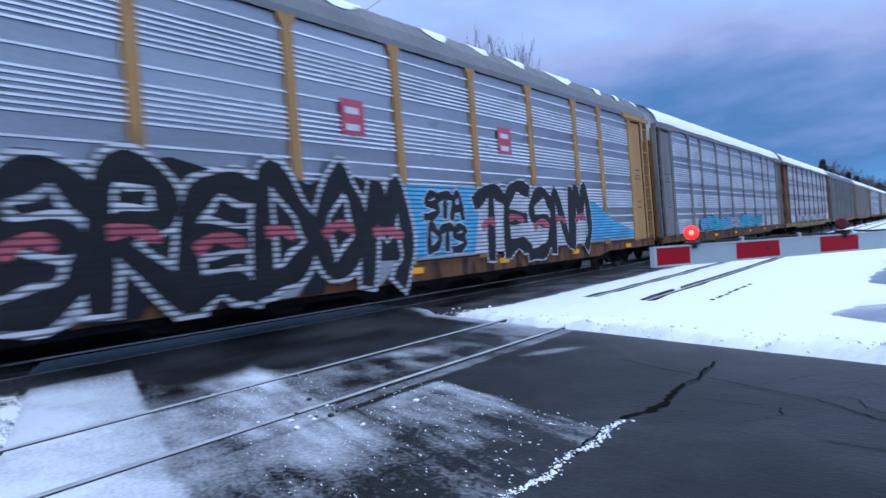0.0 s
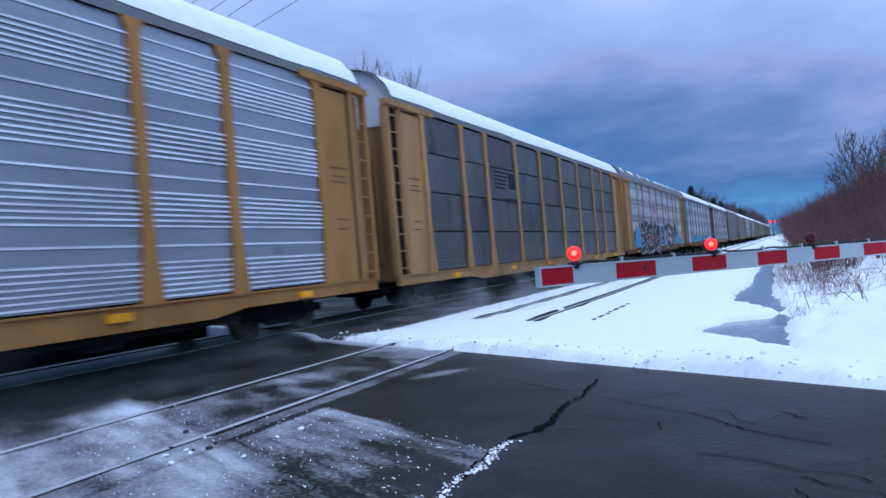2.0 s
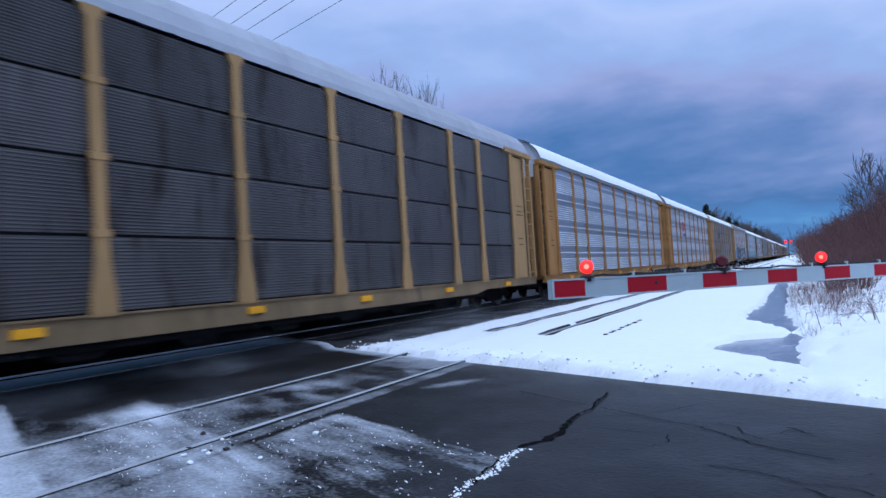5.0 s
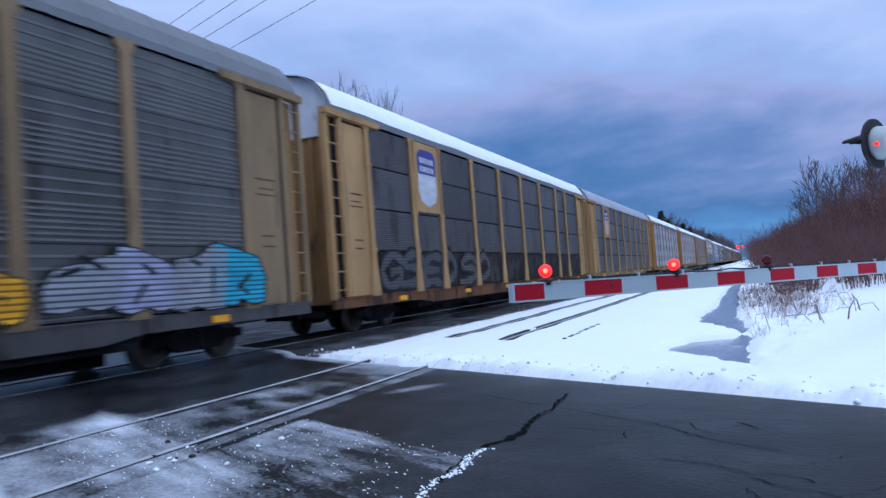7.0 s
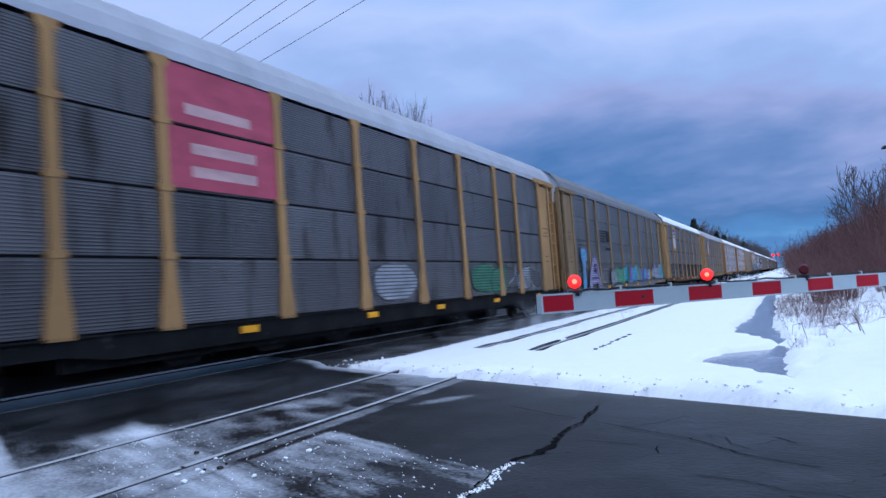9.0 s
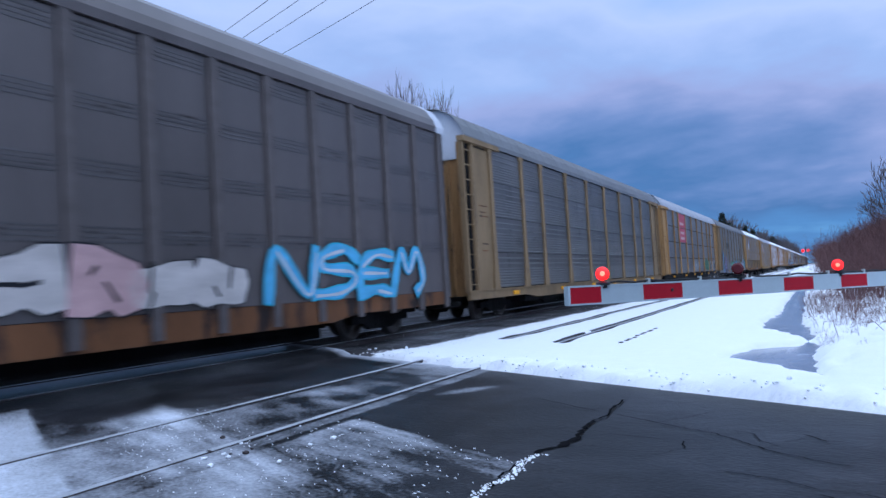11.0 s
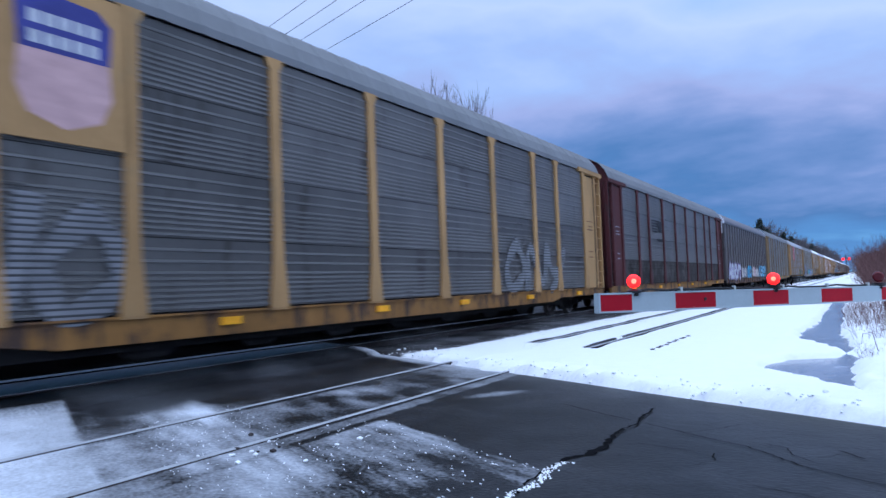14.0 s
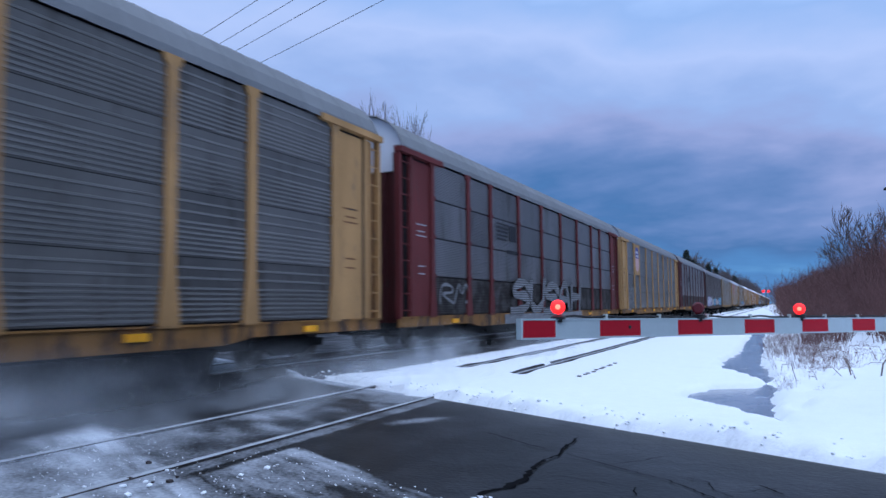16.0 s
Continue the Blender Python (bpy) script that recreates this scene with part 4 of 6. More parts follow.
def tall_carrier(label):
    """The smooth grey car with many narrow stakes and rounded ends."""
    car = new("auto_carrier")
    tagged(car, label, "train car", "cars of the freight train")
    roof = [(1.56, 5.02), (1.57, 5.16), (1.50, 5.34), (1.30, 5.62), (1.0, 5.82), (0.5, 5.95), (0, 5.98)]
    half = roof + [(-x, z) for x, z in roof[-2::-1]]
    bm = bmesh.new()
    prism(bm, half, "y", 0.6, LENGTH - 0.6)
    part("roof", bm, "taupe", car, "rounded sheet-metal roof")
    for y, d in ((0.0, 1), (LENGTH, -1)):
        bm = bmesh.new()
        prism(bm, [(x * 0.99, z + 0.01) for x, z in half], "y", y + d * 0.15, y + d * 0.62)
        prism(bm, [(1.42, 4.3), (1.5, 5.05)] + [(x * 0.985, z) for x, z in half] + [(-1.5, 5.05), (-1.42, 4.3)], "y", y + d * 0.22, y + d * 0.3)
        part("end_cap", bm, "end_white", car, "white rounded cap over the end")
        bm = bmesh.new()
        quad_box(bm, -1.40, 1.40, min(y + d * 0.25, y + d * 0.34), max(y + d * 0.25, y + d * 0.34), 0.8, 4.4)
        end_door = part("end_door", bm, "smoke", car)
        for k in range(9):
            bm = bmesh.new()
            quad_box(bm, -1.3, 1.3, min(y + d * 0.2, y + d * 0.25), max(y + d * 0.2, y + d * 0.25), 1.0 + k * 0.37, 1.06 + k * 0.37)
            part("rib", bm, "smoke", end_door)
        for s in (-1, 1):
            bm = bmesh.new()
            tube(bm, [(s * 1.46, y + d * 0.32, 0.8), (s * 1.46, y + d * 0.32, 5.0)], 0.11, 10)
            part("end_post", bm, "smoke", car, "grimy rounded corner post")
        bm = bmesh.new()
        truck_frame(bm, y + d * 2.9)
        part("truck_frame", bm, "dark", car)
        for k in (-0.89, 0.89):
            bm = bmesh.new()
            wheel_pair(bm, y + d * 2.9 + k)
            smooth(part("wheelset", bm, "wheel", car))
        bm = bmesh.new()
        coupler(bm, y, -d)
        part("coupler", bm, "dark", car)
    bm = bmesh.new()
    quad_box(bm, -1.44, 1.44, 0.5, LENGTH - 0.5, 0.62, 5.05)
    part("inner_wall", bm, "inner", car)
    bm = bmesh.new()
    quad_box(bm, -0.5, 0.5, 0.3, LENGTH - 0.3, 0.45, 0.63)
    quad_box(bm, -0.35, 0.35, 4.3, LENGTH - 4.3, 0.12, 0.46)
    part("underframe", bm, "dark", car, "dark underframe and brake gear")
    n = 20
    step = (LENGTH - 0.9) / n

    def plate(bm):
        quad_box(bm, -0.03, 0.0, 0, step, 0.95, 5.0)

    def stake(bm):
        quad_box(bm, 0.0, 0.05, -0.10, 0.10, 0.55, 5.02)

    def vent(bm):
        quad_box(bm, 0.0, 0.008, 0.16, step - 0.16, 0, 0.028)

    for i in range(n):
        part("panel", shared("plate", plate, "taupe"), "taupe", car, place=pose(1.50, 0.45 + i * step, 0))
        for z in (1.95, 2.85, 3.75, 4.70):
            for k in range(4):
                part("vent", shared("vent", vent, "smoke"), "smoke", car, place=pose(1.50, 0.45 + i * step, z + 0.065 * k))
        part("panel", shared("plate", plate, "taupe"), "taupe", car, place=pose(-1.50, 0.45 + (i + 1) * step, 0, 0, 0, 180))
    for i in range(n + 1):
        part("post", shared("stake", stake, "stake"), "stake", car, place=pose(1.50, 0.45 + i * step, 0))
        part("post", shared("stake", stake, "taupe"), "taupe", car, place=pose(-1.50, 0.45 + i * step, 0, 0, 0, 180))
    for s in (1, -1):
        bm = bmesh.new()
        prism(bm, [(0.3, 0.62), (4.6, 0.62), (5.4, 0.5), (LENGTH - 5.4, 0.5), (LENGTH - 4.6, 0.62), (LENGTH - 0.3, 0.62), (LENGTH - 0.3, 0.94), (0.3, 0.94)], "x", s * 1.44, s * 1.5)
        part("side_sill", bm, "rust", car, "rust-stained side sill")
    return car


def emblem_stripes(car, y, z, mat="ink"):
    """Four dark bars and a block, as on a worn owner's mark."""
    bars = [(y, y + 1.25 - 0.06 * k, z - 0.13 * k, z - 0.13 * k + 0.06) for k in range(5)]
    for a, b, lo, hi in bars + [(y + 1.3, y + 2.0, z - 0.5, z + 0.06), (y + 1.0, y + 2.1, z - 0.95, z - 0.82)]:
        bm = bmesh.new()
        quad_box(bm, 1.535, 1.539, a, b, lo, hi)
        part("owner_mark_bar", bm, mat, car, "dark bar of a worn owner's mark")


def shield(car, y, lower, board="pale"):
    """A shield emblem on a painted board over one bay."""
    bm = bmesh.new()
    quad_box(bm, 1.52, 1.56, y - 0.04, y + 1.97, 3.1, 5.1)
    b = part("emblem_board", bm, board, car, "painted board with a shield emblem")
    c = y + 0.965
    patch("shield", b, [(c - 0.62, 4.2), (c - 0.66, 3.75), (c - 0.5, 3.42), (c, 3.26), (c + 0.5, 3.42), (c + 0.66, 3.75), (c + 0.62, 4.2)], 1.564, lower)
    patch("shield_top", b, [(c - 0.62, 4.2), (c + 0.62, 4.2), (c + 0.56, 4.55), (c + 0.66, 4.72), (c + 0.45, 4.9), (c + 0.2, 4.83), (c, 4.92), (c - 0.2, 4.83), (c - 0.45, 4.9), (c - 0.66, 4.72), (c - 0.56, 4.55)], 1.565, "royal")
    for z in (4.52, 4.27):
        for k in range(5):
            bm = bmesh.new()
            quad_box(bm, 1.566, 1.569, c - 0.48 + k * 0.2, c - 0.34 + k * 0.2, z, z + 0.16)
            part("emblem_bar", bm, "chalk", b, "white bar standing for small lettering")


def blob_row(car, name, y0, y1, z0, z1, mats, seed, x=1.537, label=""):
    """A run of fat, slanted spray-painted letter shapes with dark rims, each a part."""
    rng = random.Random(seed)
    ribs = "" if x in (1.556, 1.557) else "_on_ribs"
    w = (y1 - y0) / len(mats)
    hgt = z1 - z0
    for i, mt in enumerate(mats):
        a, b = y0 + i * w - 0.10 * w, y0 + (i + 1) * w + 0.10 * w
        t, lo = z1 - rng.random() * 0.2 * hgt, z0 + rng.random() * 0.15 * hgt
        sl = rng.uniform(-0.10, 0.22) * w
        # a slanted letter outline with a rising top and a jagged foot
        j = [rng.uniform(-0.06, 0.06) for _ in range(16)]
        shape = ((0.02, 0.02), (0.22, -0.05), (0.46, 0.05), (0.70, -0.03), (0.98, 0.04), (1.04, 0.45), (0.98, 1.0), (0.72, 0.97), (0.44, 0.86), (0.10, 0.74), (-0.04, 0.40))
        if i % 2:
            shape = tuple((1 - u, v) for u, v in shape)[::-1]
        n = len(shape)
        out = [(a + (b - a) * (u + j[k]) + sl * v, lo + (t - lo) * (v + 0.6 * j[-k - 1])) for k, (u, v) in enumerate(shape)]
        bm = bmesh.new()
        bm.faces.new([bm.verts.new((x, u, v)) for u, v in out])
        letter = part(name, bm, "ink" + ribs, car, label or "dark-rimmed spray-painted letter")
        cy, cz = sum(u for u, v in out) / n, sum(v for u, v in out) / n
        bm = bmesh.new()
        bm.faces.new([bm.verts.new((x + 0.003, cy + (u - cy) * 0.93, cz + (v - cz) * 0.95)) for u, v in out])
        part("letter_fill", bm, mt + ribs if mt + ribs in M else mt, letter)
        for j in range(2):
            gy, gz = cy + rng.uniform(-0.3, 0.3) * w, cz + rng.uniform(-0.3, 0.3) * hgt
            tw, le = rng.uniform(-1.5, 1.5), rng.uniform(0.08, 0.26)
            bm = bmesh.new()
            bm.faces.new([bm.verts.new((x + 0.006, gy + u * w, gz + v * hgt)) for u, v in [(du * math.cos(tw) - dv * math.sin(tw), du * math.sin(tw) + dv * math.cos(tw)) for du, dv in ((-le, -0.02), (le * 0.9, -0.035), (le, 0.03), (-le * 0.8, 0.03))]])
            part("letter_gap", bm, "ink" if mt not in ("smoke",) else "ash", letter)


STROKES = {
    "S": [[(0.95, 0.80), (0.60, 1.02), (0.15, 0.85), (0.18, 0.58), (0.82, 0.50), (0.92, 0.25), (0.60, 0.02), (0.02, -0.02)]],
    "E": [[(0.12, -0.02), (0.10, 0.70), (0.45, 1.0), (0.92, 0.95)], [(0.15, 0.52), (0.80, 0.50)], [(0.12, 0.02), (0.55, 0.10), (0.95, 0.0)]],
    "D": [[(0.15, 0.0), (0.18, 1.08), (0.70, 0.75), (0.95, 0.40), (0.60, 0.10), (0.12, 0.02)]],
    "O": [[(0.50, 1.05), (0.12, 0.55), (0.35, 0.02), (0.85, 0.30), (0.80, 0.75), (0.50, 1.05)]],
    "M": [[(0.05, 0.0), (0.22, 1.05), (0.48, 0.50), (0.72, 1.08), (0.98, 0.30), (0.80, -0.04)]],
    "J": [[(0.30, 1.0), (0.85, 0.98), (0.75, 0.30), (0.40, 0.0), (0.08, 0.25)]],
    "U": [[(0.10, 1.0), (0.15, 0.22), (0.50, 0.0), (0.85, 0.22), (0.92, 1.05)]],
    "R": [[(0.12, -0.02), (0.15, 0.95), (0.70, 0.95), (0.80, 0.62), (0.25, 0.48), (0.95, -0.02)]],
    "Y": [[(0.05, 1.0), (0.25, 0.50), (0.60, 0.45)], [(0.92, 1.0), (0.70, 0.35), (0.30, 0.0)]],
    "T": [[(0.50, 0.0), (0.52, 0.95)], [(0.02, 0.80), (0.50, 0.98), (0.98, 0.85)]],
    "A": [[(0.05, 0.0), (0.30, 0.95), (0.65, 0.98), (0.92, 0.0)], [(0.20, 0.40), (0.80, 0.40)]],
    "G": [[(0.92, 0.82), (0.50, 1.0), (0.10, 0.55), (0.35, 0.03), (0.85, 0.12), (0.88, 0.48), (0.50, 0.45)]],
    "N": [[(0.08, 0.0), (0.15, 1.0), (0.85, 0.05), (0.95, 1.0)]],
    "I": [[(0.45, 0.0), (0.50, 0.5), (0.52, 0.95)], [(0.25, 0.98), (0.50, 1.04), (0.78, 0.96)]],
    "H": [[(0.12, 1.0), (0.15, 0.0)], [(0.85, 1.02), (0.88, 0.0)], [(0.15, 0.48), (0.85, 0.52)]],
}


def ribbon(bm, pts, width, x, square=True):
    """A flat stroke through pts (y, z), smoothed, a little wider at its bends."""
    path = []
    ext = [pts[0]] + list(pts) + [pts[-1]]
    for i in range(1, len(ext) - 2):
        p0, p1, p2, p3 = (Vector(q) for q in ext[i - 1:i + 3])
        for k in range(6):
            t = k / 6
            path.append(0.5 * ((2 * p1) + (p2 - p0) * t + (2 * p0 - 5 * p1 + 4 * p2 - p3) * t * t + (3 * p1 - p0 - 3 * p2 + p3) * t ** 3))
    path.append(Vector(pts[-1]))
    prev = None
    for i, p in enumerate(path):
        d = (path[min(i + 1, len(path) - 1)] - path[max(i - 1, 0)])
        d = d.normalized() if d.length > 1e-6 else Vector((1, 0))
        nrm = Vector((-d.y, d.x))
        w = width * (0.5 + 0.10 * math.sin(i * 0.9))
        if i in (0, len(path) - 1) and square:
            p = p + d * (width * 0.45 if i else -width * 0.45)
        a, b = p + nrm * w, p - nrm * w
        lift = x + 0.00004 * i
        cur = (bm.verts.new((lift, a.x, a.y)), bm.verts.new((lift, b.x, b.y)))
        if prev:
            bm.faces.new((prev[0], prev[1], cur[1], cur[0]))
        prev = cur


def spray(car, text, y0, y1, z0, z1, width, x, rim, body, inner=None, accent=None, label="", rimk=1.28):
    """Freehand lettering: a rim, a thick body, a pale inner line and an accent, letter by letter."""
    ribs = "" if x == 1.557 or z1 - z0 < 0.6 else "_on_ribs"
    w = (y1 - y0) / len(text)
    for i, ch in enumerate(text):
        def at(p, i=i):
            lean = 0.10 * (p[1] - 0.5)
            return (y0 + (i + p[0] * 1.02 + lean) * w, z0 + (z1 - z0) * (p[1] + 0.05 * math.sin(i * 2.1)))
        strokes = [[at(p) for p in st] for st in STROKES[ch]]
        bm = bmesh.new()
        for j, st in enumerate(strokes):
            ribbon(bm, st, width * rimk, x + 0.0006 * j)
        letter = part("letter", bm, rim + ribs, car, label or "freehand graffiti letter with a contrasting rim")
        bm = bmesh.new()
        for j, st in enumerate(strokes):
            ribbon(bm, st, width, x + 0.003 + 0.0006 * j)
        part("letter_body", bm, body + ribs, letter)
        if inner:
            bm = bmesh.new()
            for st in strokes:
                ribbon(bm, [(y + width * 0.12, z - width * 0.15) for y, z in st[1:]] if len(st) > 2 else st, width * 0.30, x + 0.006, False)
            part("letter_highlight", bm, inner + ribs, letter)
        if accent:
            bm = bmesh.new()
            ribbon(bm, [at((0.18, 0.40 + 0.1 * (i % 2))), at((0.45, 0.52)), at((0.66 + 0.1 * (i % 3), 0.44))], width * 0.5, x + 0.008, False)
            part("letter_accent", bm, accent + ribs, letter)


CARS = {}


def add_car(k, ob):
    CARS[k] = ob
    return ob


def train():
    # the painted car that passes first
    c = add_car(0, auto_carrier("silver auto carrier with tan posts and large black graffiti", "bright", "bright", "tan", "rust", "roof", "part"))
    x = 1.592
    patch("graffiti", c, [(2.3, 1.0), (2.3, 1.75), (3.3, 2.15), (4.4, 2.3), (12.6, 2.42), (20.1, 2.45), (22.0, 2.1), (23.2, 1.6), (25.2, 1.2), (25.0, 1.0)], x, "sky_blue_on_ribs", "sky-blue painted band")
    patch("graffiti", c, [(4.4, 0.9), (7.0, 0.82), (9.7, 0.9), (12.0, 0.86), (12.4, 1.5), (11.7, 2.3), (10.9, 2.1), (10.3, 2.62), (9.5, 2.35), (8.9, 2.6), (7.9, 2.45), (6.9, 2.66), (5.6, 2.5), (4.6, 1.9)], x + 0.0015, "ink_on_ribs", "black fill behind the lettering")
    patch("graffiti", c, [(14.6, 0.95), (21.0, 0.95), (21.4, 1.6), (20.6, 2.45), (17.6, 2.5), (15.0, 2.2)], x + 0.0015, "chalk_on_ribs", "silver fill behind the lettering")
    spray(c, "SREDOM", 4.35, 12.15, 0.80, 2.38, 0.36, x + 0.003, "chalk", "ink", None, "rose", "huge black and silver graffiti letter", 1.5)
    spray(c, "TESNM", 14.75, 21.3, 0.90, 2.42, 0.32, x + 0.003, "chalk", "ink", None, "rose", "black and silver graffiti letter", 1.3)
    spray(c, "STA", 12.8, 14.25, 1.80, 2.25, 0.17, x + 0.003, "chalk", "ink")
    spray(c, "DTS", 12.8, 14.25, 1.12, 1.58, 0.17, x + 0.003, "chalk", "ink")
    # drips of the outline over the sill
    for y, w_ in ((4.6, 1.4), (6.6, 1.0), (8.6, 0.9), (10.6, 1.2)):
        patch("graffiti", c, [(y, 0.56), (y + w_ * 0.5, 0.56), (y + w_, 0.98), (y + w_ * 0.4, 1.0)], x + 0.002, "ash", "silver foot of the graffiti")
        patch("graffiti", c, [(y + w_ * 0.6, 0.56), (y + w_ * 1.2, 0.56), (y + w_ * 1.4, 0.95), (y + w_ * 0.9, 0.98)], x + 0.002, "ink", "black foot of the graffiti")
    for y in (10.5, 16.15):
        patch("owner_sign", c, rect(y, y + 0.64, 3.28, 3.92), 1.545, "sign_pink", "red square sign")
        for z in (3.36, 3.66):
            patch("sign_bar", c, rect(y + 0.12, y + 0.5, z, z + 0.12), 1.548, "chalk", "white bar standing for lettering")
    # dark car with worn owner's mark
    c = add_car(1, auto_carrier("dark-screened auto carrier with tan posts and snowy roof", "rows", "screen", "tan", "tan", "roof", "full"))
    patch("owner_board", c, rect(6.6, 9.2, 3.1, 4.06), 1.532, "screen", "grey board with an owner's mark")
    emblem_stripes(c, 7.1, 3.92)
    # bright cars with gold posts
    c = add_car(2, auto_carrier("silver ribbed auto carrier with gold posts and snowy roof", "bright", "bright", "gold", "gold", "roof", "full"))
    for ch, pts in (("C", [(7.98, 4.13), (7.42, 4.13), (7.30, 3.98), (7.30, 3.72), (7.42, 3.57), (7.98, 3.57)]), ("N", [(8.20, 3.52), (8.20, 4.12), (8.30, 4.14), (8.86, 3.57), (8.96, 3.59), (8.96, 4.18)])):
        bm = bmesh.new()
        ribbon(bm, pts, 0.14, 1.579)
        part("owner_mark", bm, "sign_red", c, "red band of a worn owner's mark")
    patch("small_sign", c, rect(7.9, 9.3, 3.1, 3.28), 1.54, "navy", "small dark lettering bar")
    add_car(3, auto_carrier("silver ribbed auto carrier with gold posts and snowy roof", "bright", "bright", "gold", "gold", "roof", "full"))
    # dark cars with shield emblems
    c = add_car(4, auto_carrier("dark-screened auto carrier with shield emblem and tan posts", "rows", "smoke", "pale", "dull", "roof_light", None))
    shield(c, 4.52, "blush")
    c = add_car(5, auto_carrier("dark-screened auto carrier with white shield and rusty sill", "rows", "smoke", "pale", "rust", "roof", "full", spattered=True))
    shield(c, 4.52, "chalk")
    spray(c, "GSEO", 2.2, 7.4, 1.08, 1.86, 0.22, 1.534, "ink", "smoke", None, None, "faded dark graffiti letter", 1.7)
    spray(c, "SO", 7.7, 10.6, 1.05, 1.82, 0.20, 1.534, "ink", "stake", None, None, "faded dark graffiti letter", 1.7)
    for k, (y0, y1) in enumerate(((17.3, 17.8), (17.9, 18.4), (18.5, 19.1))):
        patch("sill_mark", c, rect(y0, y1, 0.64, 0.80), 1.523, "ash", "pale bar of a worn mark on the sill")
    # grey car with a colourful band of graffiti
    c = add_car(6, auto_carrier("grey auto carrier with tan posts and colourful graffiti", "bands", "steel", "dull", "smoke", "roof", None))
    emblem_stripes(c, 7.0, 3.6)
    spray(c, "I", 2.5, 3.6, 0.85, 2.35, 0.44, 1.592, "violet", "sky_blue", "lilac", None, "tall blue graffiti letter with a violet rim", 1.22)
    spray(c, "A", 4.0, 6.1, 0.80, 1.9, 0.40, 1.592, "violet", "lilac", "plum", None, "violet and white graffiti letter")
    blob_row(c, "graffiti", 8.6, 12.0, 0.80, 1.95, ["ash", "mint", "mint"], 22, 1.592)
    blob_row(c, "graffiti", 12.1, 17.8, 0.80, 2.02, ["teal", "green", "violet", "sky_blue", "teal", "ash", "mint", "violet"], 25, 1.592)
    blob_row(c, "graffiti", 18.2, 20.8, 0.88, 1.9, ["sky_blue", "violet", "sky_blue", "amber"], 26, 1.592)
    blob_row(c, "graffiti", 21.2, 25.7, 0.88, 2.1, ["ash", "lilac", "ash", "teal"], 23, 1.592)
    # dark car with a pink sign
    c = add_car(7, auto_carrier("dark-screened auto carrier with a faded pink sign", "rows", "screen", "tan", "dark", "roof_light", None))
    for z0, z1 in ((3.08, 4.07), (4.13, 5.1)):
        patch("pink_sign", c, rect(6.52, 9.26, z0, z1), 1.537, "sign_pink", "faded pink owner's sign")
    for z, a in ((4.3, 6.95), (3.66, 7.05), (3.28, 7.05)):
        patch("sign_bar", c, rect(a, a + 1.6, z, z + 0.18), 1.54, "blush", "pale bar standing for lettering")
    patch("paint_patch", c, [(13.65 + 1.3 * math.cos(k * 0.5236) * (0.9 + 0.1 * math.sin(5 * k)), 1.46 + 0.46 * math.sin(k * 0.5236)) for k in range(12)], 1.533, "ash_on_ribs", "grey patch of paint")
    patch("paint_patch", c, [(19.4 + 1.3 * math.cos(k * 0.5236) * (0.9 + 0.1 * math.sin(4 * k)), 1.46 + 0.46 * math.sin(k * 0.5236)) for k in range(12)], 1.533, "green_on_ribs", "green patch of paint")
    blob_row(c, "graffiti", 20.0, 24.8, 0.98, 1.9, ["green", "smoke", "ash", "smoke"], 31, 1.534)
    add_car(8, auto_carrier("plain grey auto carrier with tan posts", "bands", "steel", "dull", "dull", "roof", None))
    # the tall smooth car
    c = add_car(9, tall_carrier("taupe smooth-sided auto carrier with white graffiti"))
    for y0, y1 in ((1.1, 3.9), (3.8, 8.1)):
        patch("graffiti", c, [(y0 + 0.3, 1.0), (y1 - 0.2, 1.0), (y1, 1.7), (y1 - 0.6, 2.12), (y0 + 0.8, 2.1), (y0 + 0.2, 1.7)], 1.5555, "plum", "plum spray cloud behind the lettering")
    spray(c, "AG", 1.55, 3.75, 0.98, 1.92, 0.30, 1.557, "violet", "chalk", None, None, "white graffiti letter with a violet rim")
    spray(c, "RYT", 4.1, 7.75, 0.98, 1.92, 0.32, 1.557, "violet", "chalk", "lilac", None, "white graffiti letter with a violet rim", 1.2)
    blob_row(c, "graffiti", 8.3, 11.4, 0.95, 1.95, ["cream", "ash", "cream", "ash"], 41, 1.556)
    spray(c, "GOJ", 11.8, 14.5, 1.0, 1.8, 0.22, 1.557, "teal", "sky_blue", "navy")
    blob_row(c, "graffiti", 15.2, 19.5, 0.95, 1.95, ["cream", "blush", "cream", "cream"], 43, 1.556)
    spray(c, "NSEM", 20.1, 25.8, 1.05, 1.9, 0.2, 1.557, "teal", "sky_blue", "chalk")
    # red-brown, yellow and red cars at the end of the clip
    c = add_car(10, auto_carrier("grey auto carrier with red-brown posts and yellow sill", "bands", "steel", "brown", "yellow", "roof", None, "brown", spattered=True))
    emblem_stripes(c, 7.0, 3.9)
    c = add_car(11, auto_carrier("grey auto carrier with tan posts and a shield emblem", "bands", "steel", "pale", "yellow", "roof", None))
    shield(c, 4.52, "blush")
    spray(c, "SUO", 2.2, 6.4, 0.98, 2.2, 0.26, 1.534, "faded", "faded", None, None, "thin pale graffiti letter")
    spray(c, "ONY", 18.4, 23.2, 1.0, 2.2, 0.24, 1.534, "faded", "faded", None, None, "thin pale graffiti letter")
    c = add_car(12, auto_carrier("dark-screened auto carrier with red posts and white graffiti", "rows", "screen", "red", "yellow", "roof", None, spattered=True))
    emblem_stripes(c, 7.0, 3.9)
    patch("graffiti", c, rect(7.6, 18.4, 0.54, 0.86), 1.567, "faded", "silver-sprayed stretch of the sill")
